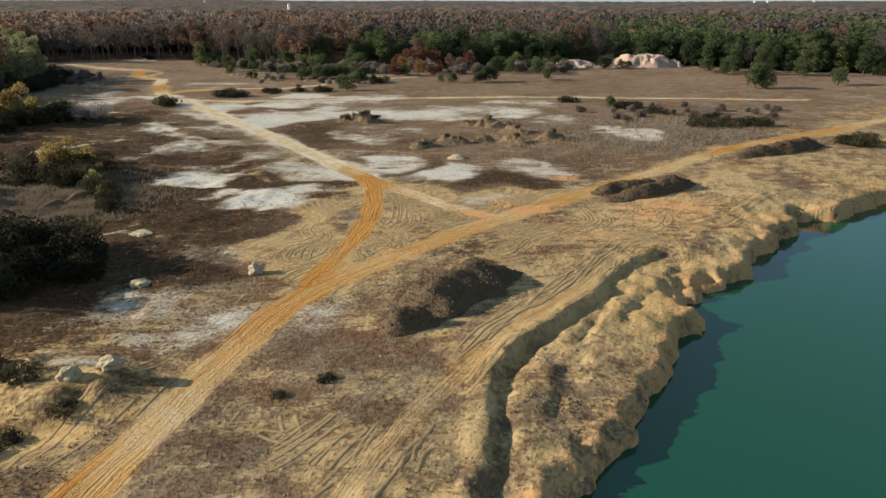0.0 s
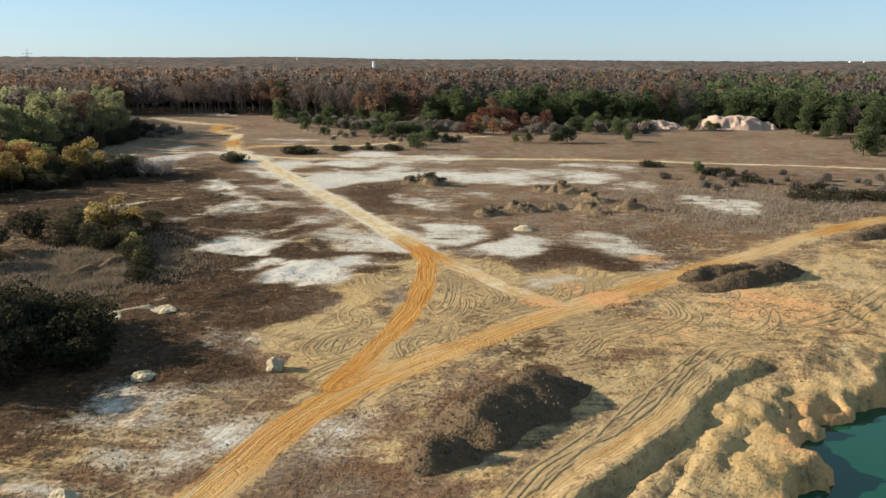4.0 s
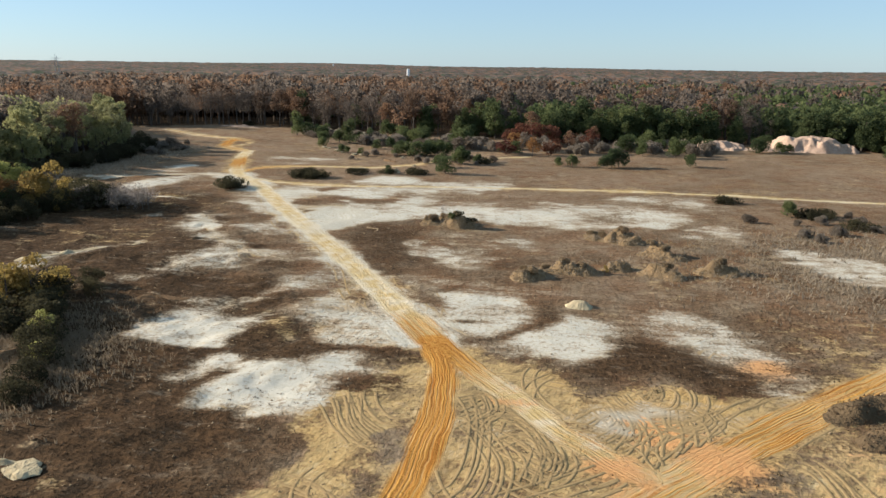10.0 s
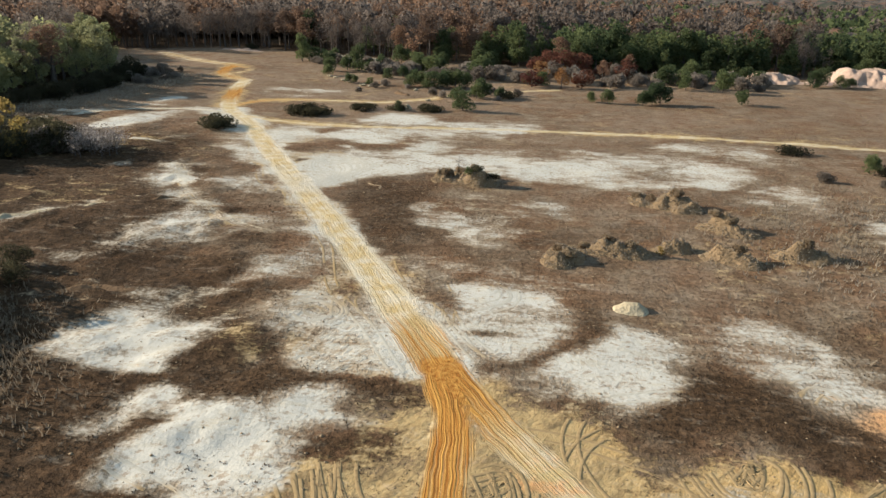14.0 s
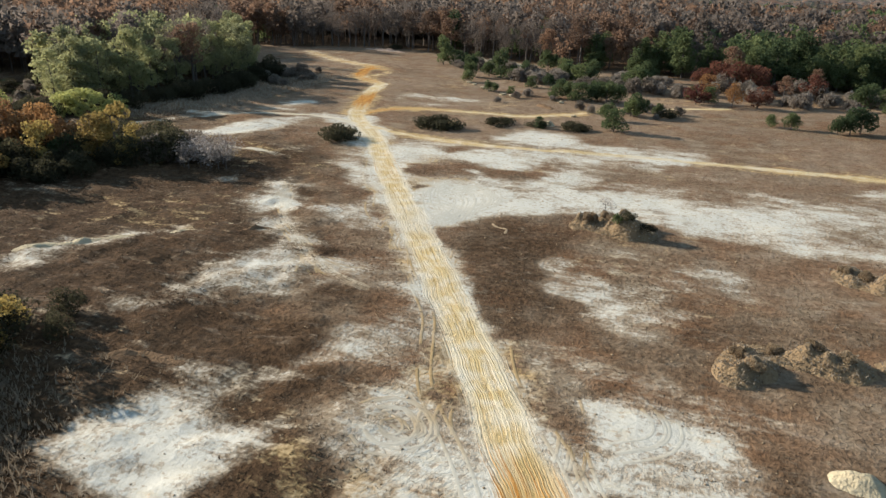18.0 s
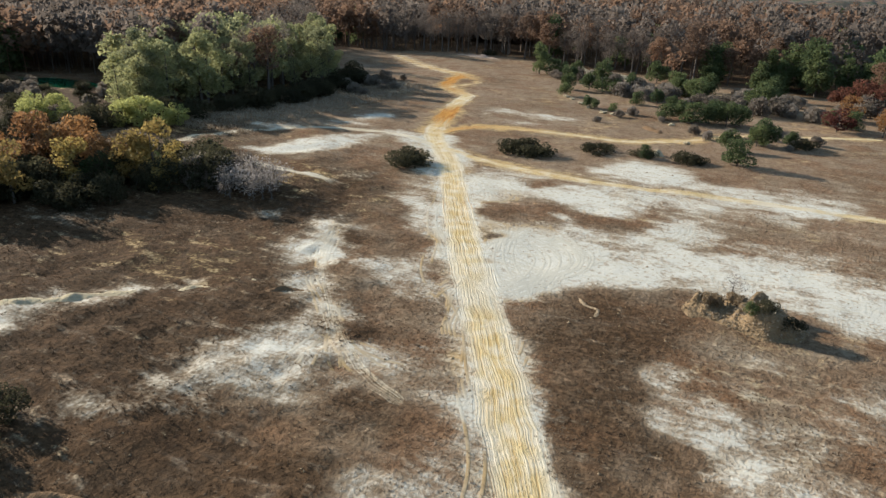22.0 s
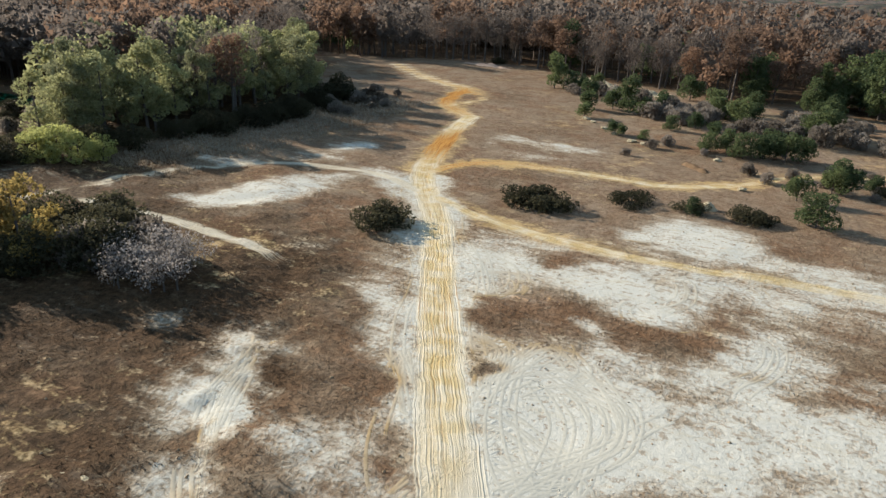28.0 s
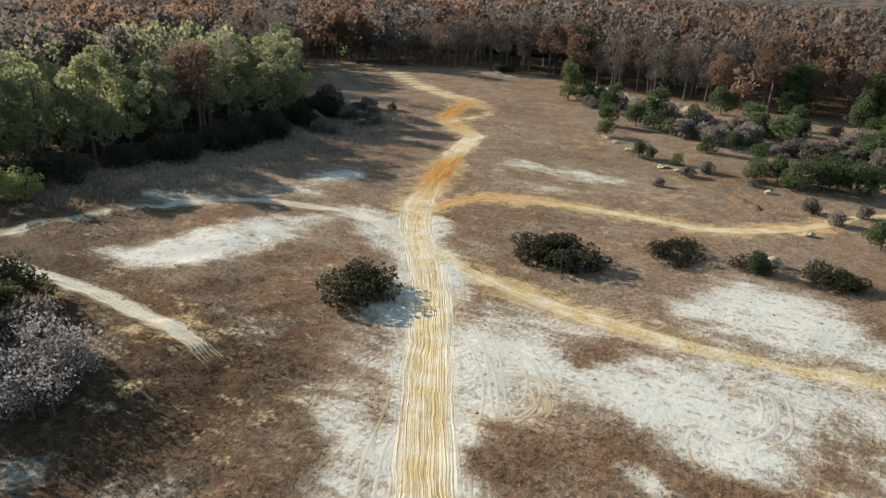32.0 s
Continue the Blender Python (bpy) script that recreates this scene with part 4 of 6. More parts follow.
road, orange, across, along, halo, total = (np.zeros(X.shape) for _ in range(6))
best, shares = np.full(X.shape, 1e3), np.full(X.shape, 1e-6)
for points, half, warm, strength in ROADS:
    d, run = nearest(X, Y, curve(points), half + 9)
    if points in (LEFT_B, LEFT_C):
        strength = strength * smooth(0, 9, run)
    spill = 0.25 if warm < -0.2 else 1.0
    inside = strength * smooth(half * 1.5, half * 0.55, np.abs(d) + 0.35 * vnoise(X, Y, 3.0, 31))
    halo = np.maximum(halo, spill * strength * smooth(half + 3.5, half * 0.8, np.abs(d)))
    closer = np.abs(d) / half < best
    best = np.where(closer, np.abs(d) / half, best)
    across, along = np.where(closer, d, across), np.where(closer, run, along)
    orange, shares = orange + warm * inside, shares + inside
    road, total = np.maximum(road, inside), total + inside
orange = orange / shares + 0.3 * fbm(X, Y, 16, 40, 2) - 0.13 * smooth(125, 150, Y) + 1.1 * np.exp(-(((X + 71) / 8) ** 2 + ((Y - 230) / 16) ** 2)) + 0.6 * np.exp(-(((X + 92) / 8) ** 2 + ((Y - 276) / 12) ** 2)) + 0.5 * smooth(127, 104, Y) * smooth(92, 102, Y) * np.exp(-(((X + 8) / 11) ** 2))
WX, WY = X + 1.3 * fbm(X, Y, 6, 51, 5), Y + 0.9 * fbm(X, Y, 6, 52, 5)
white, bared, turf, depths = (np.zeros(X.shape) for _ in range(4))
for pale, corners in FLATS:
    white = np.maximum(white, (pale if pale > 0.93 else pale * 0.8) * smooth(-2.8, 2.2, within(WX, WY, corners)))
for bare, corners in SANDS:
    bared = np.maximum(bared, bare * smooth(-1.6, 1.0, within(WX, WY, corners)))
for depth, corners in TURFS:
    inside = smooth(-0.8, 1.4, within(WX, WY, corners))
    turf, depths = np.maximum(turf, inside), np.maximum(depths, depth * inside)
verge, _ = nearest(X, Y, curve(MAIN[3:]), 20)
white = np.maximum(white, 0.8 * smooth(5.4, 2.4, np.abs(verge) + 1.2 * fbm(X, Y, 6, 53, 3)))
trail, _ = nearest(X, Y, curve(LEFT_C), 12)
white = np.maximum(white, 0.45 * smooth(2.2, 0.4, np.abs(trail) + 1.2 * fbm(X, Y, 4, 56, 3)))
white = white + 0.42 * fbm(X * 0.5 + 0.2 * Y, Y, 5, 50, 5) * smooth(0.02, 0.3, white) + 0.34 * np.maximum(0, fbm(X * 0.4 + 0.2 * Y, Y, 7, 57, 5) - 0.25) * smooth(70, 90, Y) * smooth(240, 200, Y)
strip = 1 - smooth(0, 22, (Y - 66) - 0.78 * X)
sand = np.maximum.reduce([0.72 * halo, 0.5 * strip * smooth(-44, -26, X) * smooth(-40, 10, Y), bared])
sand = sand + 0.3 * fbm(X, Y, 9, 60, 5) + 0.3 * smooth(10, 0, wet)
sand = np.where(Y > 340, 0, sand)
turf = turf * (1 - smooth(0.3, 0.7, road))
white, sand = white * (1 - 0.9 * turf), sand - 0.7 * turf
# dark turf; the west term also paints in coppice shadow and backlit grass
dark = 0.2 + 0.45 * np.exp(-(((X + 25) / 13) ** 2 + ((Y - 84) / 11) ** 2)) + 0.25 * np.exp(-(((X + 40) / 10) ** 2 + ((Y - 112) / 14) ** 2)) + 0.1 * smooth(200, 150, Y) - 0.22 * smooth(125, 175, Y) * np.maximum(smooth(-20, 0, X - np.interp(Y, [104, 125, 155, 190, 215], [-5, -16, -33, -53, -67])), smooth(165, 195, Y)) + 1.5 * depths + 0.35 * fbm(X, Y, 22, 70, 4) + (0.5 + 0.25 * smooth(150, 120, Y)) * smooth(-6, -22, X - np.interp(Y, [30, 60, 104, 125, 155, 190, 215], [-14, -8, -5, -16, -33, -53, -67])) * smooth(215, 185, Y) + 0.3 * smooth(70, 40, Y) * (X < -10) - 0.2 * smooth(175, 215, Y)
# shade beneath the woods, put into the ground colour from their edges inwards
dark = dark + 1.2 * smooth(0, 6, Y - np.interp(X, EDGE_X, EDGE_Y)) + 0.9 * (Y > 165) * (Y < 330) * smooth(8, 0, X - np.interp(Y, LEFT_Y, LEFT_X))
stain = np.zeros(X.shape)
for cx, cy, r, s in ((13.5, 88, 3.2, 0.9), (17, 84.5, 3.6, 0.9), (26, 101, 3, 0.7), (35, 82, 9, 0.6), (20, 76, 7, 0.45), (-36, 176, 3, 0.3), (10, 82.5, 3, 0.8), (3, 92, 3, 0.5), (17, 41.5, 3, 0.5)):
    stain = np.maximum(stain, s * np.exp(-((X - cx) ** 2 + (Y - cy) ** 2) / r**2))
stain = np.maximum(stain, 0.5 * smooth(4, 0.5, wet) * (wet > -2))
nx = len(gx)
i = np.arange(len(X)).reshape(len(gy), nx)
quads = np.stack([i[:-1, :-1], i[:-1, 1:], i[1:, 1:], i[1:, :-1]], -1).reshape(-1, 4)
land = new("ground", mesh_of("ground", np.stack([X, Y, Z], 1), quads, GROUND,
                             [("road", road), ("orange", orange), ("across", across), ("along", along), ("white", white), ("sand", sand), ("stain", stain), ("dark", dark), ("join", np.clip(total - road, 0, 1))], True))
tagged(land, "dry sandy pit floor with pale flats, brown grass and rutted orange tracks", "ground", kind="structure")

lake = new("water", mesh_of("water", [(-60, -255, WATER_Z), (320, -255, WATER_Z), (320, 160, WATER_Z), (-60, 160, WATER_Z)], [(0, 1, 2, 3)], WATER))
tagged(lake, "still teal-green water of a flooded sand pit", "lake", kind="structure")


def cover(x, y):
    """How thick the dry grass stands: 0 on bare soil."""
    cx = np.clip(np.searchsorted(gx, x), 0, len(gx) - 1)
    cy = np.clip(np.searchsorted(gy, y), 0, len(gy) - 1)
    k = cy * nx + cx
    open_soil = np.maximum.reduce([white[k], sand[k] * 0.95, road[k] * 1.4])
    return np.where(wet[k] < 1.5, 0, 1 - smooth(0.25, 0.75, open_soil + 0.25 * fbm(x, y, 3, 77, 3)))


# ---- loops and swerves of single tracks, pressed into the open sand ----
def at_grid(values, x, y):
    """A value of the sheet between its corners."""
    cx, cy = np.clip(np.searchsorted(gx, x) - 1, 0, nx - 2), np.clip(np.searchsorted(gy, y) - 1, 0, len(gy) - 2)
    u, v = (x - gx[cx]) / (gx[cx + 1] - gx[cx]), (y - gy[cy]) / (gy[cy + 1] - gy[cy])
    k = cy * nx + cx
    return (values[k] * (1 - u) + values[k + 1] * u) * (1 - v) + (values[k + nx] * (1 - u) + values[k + nx + 1] * u) * v


rng = np.random.default_rng(7)
lines = []
for passes, corners in SWERVES:
    base = curve(corners, 0.5)
    d = np.gradient(base, axis=0)
    d /= np.hypot(d[:, 0], d[:, 1])[:, None] + 1e-9
    for k in range(passes):
        run = np.arange(len(base)) * 0.5
        off = (k - (passes - 1) / 2) * rng.uniform(0.8, 1.3) + 0.22 * np.sin(run / 3.1 + 2 * k) + 0.1 * np.sin(run / 1.3 + k)
        lines.append(base + off[:, None] * np.stack([-d[:, 1], d[:, 0]], 1))
# stray loops in the sand between the forks
for cx, cy, r, count in ((0, 84, 5, 3), (12, 82, 6, 4), (20, 77, 6, 4), (28, 84, 6, 4), (-36, 172, 6, 6), (-28, 183, 9, 6), (-13, 76, 5, 6), (14, 92, 4, 5), (-8, 40, 6, 6)):
    for _ in range(count):
        ox, oy = cx + rng.normal() * r, cy + rng.normal() * r * 0.8
        rad, a0, sweep = rng.uniform(2.0, 9), rng.uniform(0, 6.28), rng.uniform(1.0, 3.6)
        s = a0 + np.linspace(0, sweep, max(8, int(rad * sweep / 0.5)))
        k = 1 + 0.12 * np.sin(s * 1.7 + a0) + 0.05 * np.sin(s * 3.1)
        lines.append(np.stack([ox + rad * k * np.cos(s), oy + rad * k * np.sin(s)], 1))
# long swerves beside the main road and down the shore
for points in (MAIN[3:], BROAD[2:9], SHORE_TRACK, LEFT_C, [(-20, 28), (-8, 36), (1, 47)]):
    base = curve(points, 0.6)
    for side in ((-3.2, 3.1, 4.8) if points in (MAIN[3:], BROAD[2:9]) else (0.0,) if points is LEFT_C else (-0.7, 0.0, 0.8)):
        d = np.gradient(base, axis=0)
        d /= np.hypot(d[:, 0], d[:, 1])[:, None]
        run = np.arange(len(base)) * 0.6
        off = side + 0.9 * np.sin(run / 7 + side * 3) + 0.4 * np.sin(run / 2.9 + side)
        lines.append(base + off[:, None] * np.stack([-d[:, 1], d[:, 0]], 1))
ACROSS, RISE = np.array([-0.15, -0.08, 0.0, 0.08, 0.15]), np.array([-0.012, 0.02, 0.002, 0.023, -0.012])
for line in lines:
    d = np.gradient(line, axis=0)
    d /= np.hypot(d[:, 0], d[:, 1])[:, None] + 1e-9
    track = None
    for wheel in (-0.5, 0.5):
        p = line[:, None] + (wheel + ACROSS)[None, :, None] * np.stack([-d[:, 1], d[:, 0]], 1)[:, None]
        x, y = p[..., 0], p[..., 1]
        w = at_grid(white, x, y)
        bare = np.maximum(w, at_grid(sand, x, y))[:, 2] + 0.2 * vnoise(x[:, 2], y[:, 2], 2.5, 140)
        fit = np.clip((bare - 0.42) / 0.15, 0, 1)[:, None] * (at_grid(wet, x, y)[:, 2:3] > 2.5) * (at_grid(road, x, y)[:, 2:3] < 0.3)
        z = at_grid(Z, x, y) + RISE * (0.4 + 0.6 * fit) * np.clip(1.8 - 1.4 * w, 0.6, 1.8) - 0.05 * (1 - fit)
        on = np.concatenate([[0], (fit[:, 0] > 0.05).astype(int), [0]])
        for a, b in zip(np.nonzero(np.diff(on) == 1)[0], np.nonzero(np.diff(on) == -1)[0]):
            if b - a < 5:
                continue
            v = np.stack([x[a:b], y[a:b], z[a:b]], -1).reshape(-1, 3)
            q = np.arange(b - a - 1)[:, None] * 5 + np.arange(4)
            if track is None:
                track = new("tyre_track")
                track.location = v[0]
                tagged(track, "curving pair of tyre ruts pressed into bare sand", "tyre track", "tyre tracks on the pit floor")
            part("rut", mesh_of("rut", v - np.array(track.location), np.stack([q, q + 1, q + 6, q + 5], -1).reshape(-1, 4), TRACK, [("white", w[a:b].ravel())]), track)


# ---- clods and small stones ----
rng = np.random.default_rng(9)
n = 3800
x, y = np.concatenate([rng.uniform(-30, 45, n // 2), rng.uniform(-70, 25, n // 2)]), np.concatenate([rng.uniform(27, 95, n // 2), rng.uniform(95, 215, n // 2)])
ok = (at_grid(wet, x, y) > 1.5) & (at_grid(road, x, y) < 0.3)
x, y = x[ok], y[ok]
s = rng.uniform(0.025, 0.09, len(x)) * rng.choice([1, 1, 1, 1.7], len(x))
OCT = np.array([(1, 0, 0), (0, 1, 0), (-1, 0, 0), (0, -1, 0), (0, 0, 0.8), (0, 0, -0.6)], float)
OCT_F = np.array([(0, 1, 4), (1, 2, 4), (2, 3, 4), (3, 0, 4), (1, 0, 5), (2, 1, 5), (3, 2, 5), (0, 3, 5)])
v = np.stack([x, y, at_grid(Z, x, y)], 1)[:, None] + OCT * s[:, None, None] * rng.uniform(0.6, 1.4, (len(x), 6, 1))
clods = new("clods", mesh_of("clods", v.reshape(-1, 3), (OCT_F[None] + 6 * np.arange(len(x))[:, None, None]).reshape(-1, 3), CLOD))
tagged(clods, "small brown clods and stones scattered over the ground", "clods", kind="stuff")

# ---- earth forms ----
MOUNDS = []


def heap(name, cx, cy, half_l, half_w, high, turn, material, label, category, rough=0.25, seed=0, step=0.45, gullies=0.0, ragged=0.0):
    """A ridge of earth with an uneven crest, its foot sunk into the ground."""
    us, vs = np.arange(-1.25, 1.26, step / half_l), np.arange(-1.3, 1.31, step / half_w)
    u, v = (a.ravel() for a in np.meshgrid(us, vs))
    c, s = math.cos(radians(turn)), math.sin(radians(turn))
    x, y = cx + u * half_l * c - v * half_w * s, cy + u * half_l * s + v * half_w * c
    r = np.sqrt(np.abs(u) ** 3.0 + v**2) + 0.25 * fbm(x, y, 3.5, seed, 3)
    gully = 1 + gullies * (0.16 * vnoise(np.arctan2(v, u) * 5, r * 0.4, 0.5, seed + 2) + 0.12 * vnoise(np.arctan2(v, u) * 12, r * 0.5, 0.5, seed + 4)) * smooth(0.15, 0.5, r)
    h = high * (smooth(1.05, 0.1, r) * (1 - gullies) + np.clip(1.05 - r, 0, 0.8) * 1.2 * gullies) * gully * (1 + (0.35 - 0.2 * gullies) * vnoise(u * half_l, v * 0, 3.0, seed + 3)) + rough * fbm(x, y, 1.6, seed + 5, 3) * smooth(1.1, 0.7, r)
    h = h * (1 - ragged + ragged * np.clip(0.75 + 0.9 * fbm(x, y, 2.6, seed + 9, 4), 0.1, 1.6))
    z = ground_z(x, y) + h - 0.5 * smooth(0.95, 1.15, r)
    if ragged:
        MOUNDS.append(np.stack([x, y, z], 1))
    n = len(us)
    i = np.arange(len(u)).reshape(len(vs), n)
    q = np.stack([i[:-1, :-1], i[:-1, 1:], i[1:, 1:], i[1:, :-1]], -1).reshape(-1, 4)
    return tagged(new(name, mesh_of(name, np.stack([x, y, z], 1), q, material, shade=True)), label, category)


heap("earth_berm", 5.8, 58.8, 7.8, 3.3, 2.2, 48, BERM, "dark overgrown earth berm beside a sandy track", "berm", seed=1)
heap("earth_berm", 0.5, 52.0, 2.8, 1.9, 1.5, 20, BERM, "low dark earth hump with dry scrub", "berm", seed=2)
heap("earth_berm", 36, 91.5, 9, 2.0, 1.6, 26, BERM, "long dark overgrown berm beside the orange track", "berm", seed=3)
heap("earth_berm", 33, 94.0, 7, 1.6, 1.0, 26, BERM, "low brown ridge of earth with dry grass", "berm", seed=4)
heap("earth_berm", 70, 116.5, 11, 2.3, 1.8, 26, BERM, "long dark berm at the edge of the track", "berm", seed=5)
heap("earth_berm", 62, 113, 5, 2.0, 1.5, 20, BERM, "brown earth ridge grown with grass", "berm", seed=6)
heap("sand_hill", 74, 284, 10, 6, 3.0, 5, PILE, "pink and white eroded sand pile", "sand pile", 0.12, 7, 0.5, 1.0)
heap("sand_hill", 105, 284, 15, 8, 4.6, -4, PILE, "large pinkish sand heap with gullied sides", "sand pile", 0.14, 8, 0.5, 1.0)
heap("sand_hill", 89, 282, 9, 3.5, 1.1, 0, PILE, "low pale sand bank between two heaps", "sand pile", 0.3, 9, 0.6)
heap("sand_hill", -112, 337, 9, 2.2, 0.6, -10, PILE, "pale sand bank in front of the woods", "sand pile", 0.3, 10, 0.8)
heap("sand_heap", 10.8, 115.6, 1.5, 1.1, 0.5, 0, STONE, "small pale sand heap on the grass", "sand heap", 0.2, 11, 0.15, 0.0, 0.5)
heap("sand_heap", -25, 213.5, 1.4, 1.0, 0.8, 0, STONE, "small whitish lump of clay among shrubs", "sand heap", 0.2, 12, 0.3)


heap("sand_bank", -70, 318, 8, 2.2, 1.6, -25, STONE, "tan cut bank of sand before the woods", "sand bank", 0.4, 13, 0.5)
heap("sand_bank", -52, 308, 7, 2.0, 1.3, -8, STONE, "low tan sand bank at the foot of trees", "sand bank", 0.4, 14, 0.5)
heap("sand_bank", -30, 236, 4, 0.9, 0.4, -50, SOIL, "low edge of a grassy terrace", "sand bank", 0.2, 15, 0.35)
def windrow(points, half, high, material, label, seed):
    """A narrow uneven lip of soil along a line."""
    line = curve(points, 0.25)
    d = np.gradient(line, axis=0)
    d /= np.hypot(d[:, 0], d[:, 1])[:, None] + 1e-9
    v = np.linspace(-1.3, 1.3, 11)
    wide = half * (1 + 0.45 * vnoise(np.arange(len(line)), np.zeros(len(line)), 6, seed))
    p = line[:, None] + (v[None] * wide[:, None])[..., None] * np.stack([-d[:, 1], d[:, 0]], 1)[:, None]
    x, y = p[..., 0], p[..., 1]
    k = np.arange(len(line))
    taper = np.clip(np.minimum(k, k[::-1]) / 6, 0, 1)[:, None]
    z = ground_z(x, y) + high * taper * np.exp(-((v[None] + 0.15) ** 2) * 2.2) * (0.7 + 0.6 * fbm(x, y, 1.1, seed + 1, 3)) - 0.06 - 0.12 * (np.abs(v[None]) > 1.1)
    i = np.arange(x.size).reshape(x.shape)
    q = np.stack([i[:-1, :-1], i[1:, :-1], i[1:, 1:], i[:-1, 1:]], -1).reshape(-1, 4)
    return tagged(new("sand_ridge", mesh_of("sand_ridge", np.stack([x.ravel(), y.ravel(), z.ravel()], 1), q, material, shade=True)), label, "ridge")


windrow([(-64, 125), (-60, 128.2), (-57, 131.5), (-54.5, 133)], 0.8, 0.28, STONE, "low broken lip of whitish sand in brown grass", 401)
windrow([(-53, 135), (-51.5, 136.6), (-50, 137.2)], 0.6, 0.25, STONE, "short whitish sand lip in brown grass", 402)
windrow([(-50.5, 139.6), (-48.8, 140.4), (-47.6, 140.2)], 0.4, 0.25, STONE, "short whitish sand lip in brown grass", 403)
windrow([(-45.8, 138.5), (-44.3, 140.4), (-42.6, 141)], 0.5, 0.35, SOIL, "short low ridge of brown soil", 404)
windrow([(-21.1, 153.1), (-19.7, 150.9), (-18.4, 150.3), (-18.2, 148.3)], 0.3, 0.16, CLOD, "narrow curved windrow of pale sand", 405)
windrow([(-41, 112), (-37, 113.4), (-33, 113)], 0.6, 0.3, SOIL, "low ridge of brown soil in dry grass", 406)
windrow([(-34, 78), (-32, 79.4), (-29.4, 79.6)], 0.5, 0.3, STONE, "low whitish lip of clay in brown grass", 407)
heap("earth_ridge", -44, 93, 6, 1.0, 0.7, 62, SOIL, "low bank of soil beside reeds", "ridge", 0.25, 18, 0.35)
for k, (x, y, a, b, h, t) in enumerate(((5.4, 127.6, 3.0, 1.9, 1.25, 75), (10.4, 130.0, 4.2, 1.9, 1.15, -8), (17, 131.6, 2.0, 1.3, 0.7, 0), (19.4, 148.2, 4.6, 2.2, 1.0, -35), (25, 138.6, 3.2, 1.9, 1.1, -30), (22.6, 129.2, 2.8, 1.6, 0.9, -30), (30.4, 130.8, 2.6, 1.7, 1.0, -20), (-6.8, 154.9, 4.6, 2.8, 1.9, -8))):
    heap("earth_mound", x, y, 1.15 * a, 1.15 * b, 1.35 * h, t, TURFY, "ragged eroded mound of dry turf and sandy soil", "mound", 0.35, 30 + k, 0.18, 0.0, 0.85)
pool = new("pond", mesh_of("pond", [(-168 + 14 * math.cos(k / 4) * (1 + 0.12 * math.sin(k)), 208 + 5.5 * math.sin(k / 4), -0.05) for k in range(25)], [tuple(range(25))], WATER))
tagged(pool, "small green pond in a clearing of the woods", "pond", kind="structure")


def boulder(cx, cy, size, high, seed, label):
    bm = bmesh.new()
    bmesh.ops.create_icosphere(bm, subdivisions=3, radius=1)
    for v in bm.verts:
        k = 1 + 0.5 * noise.noise(v.co * 1.3 + Vector((seed, 0, 0))) + 0.3 * abs(noise.noise(v.co * 3 + Vector((0, seed, 0)))) - 0.1
        v.co = Vector((v.co.x * size * k, v.co.y * size * 0.8 * k, v.co.z * high * k))
    me = bpy.data.meshes.new("clay_block")
    bm.to_mesh(me), bm.free()
    me.materials.append(STONE)
    ob = new("clay_block", me)
    ob.location = (cx, cy, float(ground_z(np.array([cx]), np.array([cy]))[0]) + high * 0.45)
    return tagged(ob, label, "clay block")


boulder(-14, 64.9, 0.75, 0.7, 1.0, "pale clay block lying alone on sand")
boulder(-29.3, 78.6, 1.3, 0.25, 2.0, "flat whitish slab of clay in brown grass")
boulder(-34.6, 77, 2.2, 0.22, 3.0, "long low whitish clay slab in brown grass")
boulder(-20.2, 44.8, 0.85, 0.55, 4.0, "pale eroded clay hump beside the track")
boulder(-22.6, 43.9, 0.7, 0.6, 5.0, "small pale clay lump beside the track")
for x, y, s in ((-57, 266, 0.9), (-54.5, 263, 0.6), (-51, 258.5, 0.8), (-48, 254.5, 0.7), (-43.5, 250, 0.9), (-41, 248.5, 0.6), (-27.5, 243, 0.7), (-22, 226, 0.6)):
    boulder(x, y, s, 0.35, x, "whitish lump of eroded sand in dry grass")
boulder(-24.4, 63.3, 1.0, 0.3, 6.0, "white flat stone in dry grass")


# ---- plants ----
def leaf_tris(at, size, rng, up=0.0, long=1.0):
    """A triangle of foliage at each place, turned at random."""
    n = len(at)
    a = rng.normal(size=(n, 3))
    a[:, 2] += up * 3
    a /= np.linalg.norm(a, axis=1)[:, None] + 1e-9
    b = np.cross(a, rng.normal(size=(n, 3)))
    b /= np.linalg.norm(b, axis=1)[:, None] + 1e-9
    s = (size * rng.uniform(0.6, 1.4, n))[:, None]
    v = np.stack([at + a * s * long, at - a * s * 0.5 * long + b * s * 0.8, at - a * s * 0.5 * long - b * s * 0.8], 1)
    return v.reshape(-1, 3), np.arange(3 * n).reshape(-1, 3)


def lobes(rng, count, wide, low, high, size, cone=0.0):
    """Middles and radii of the clumps that make up a crown."""
    z = rng.uniform(0, 1, count)
    k = rng.uniform(0.15, 1, count) ** 0.6 * wide * np.where(cone > 0, 1 - cone * z, np.sin(np.pi * (0.2 + 0.7 * z)))
    t = rng.uniform(0, 6.283, count)
    c = np.stack([k * np.cos(t), k * np.sin(t), low + (high - low) * z], 1)
    return c, size * rng.uniform(0.6, 1.25, count)


def in_lobes(rng, n, c, r, flat=0.75):
    w = r**2 / (r**2).sum()
    k = rng.choice(len(c), n, p=w)
    d = rng.normal(size=(n, 3))
    d /= np.linalg.norm(d, axis=1)[:, None]
    return c[k] + d * (r[k] * rng.uniform(0.55, 1.0, n) ** 0.5)[:, None] * (1, 1, flat)


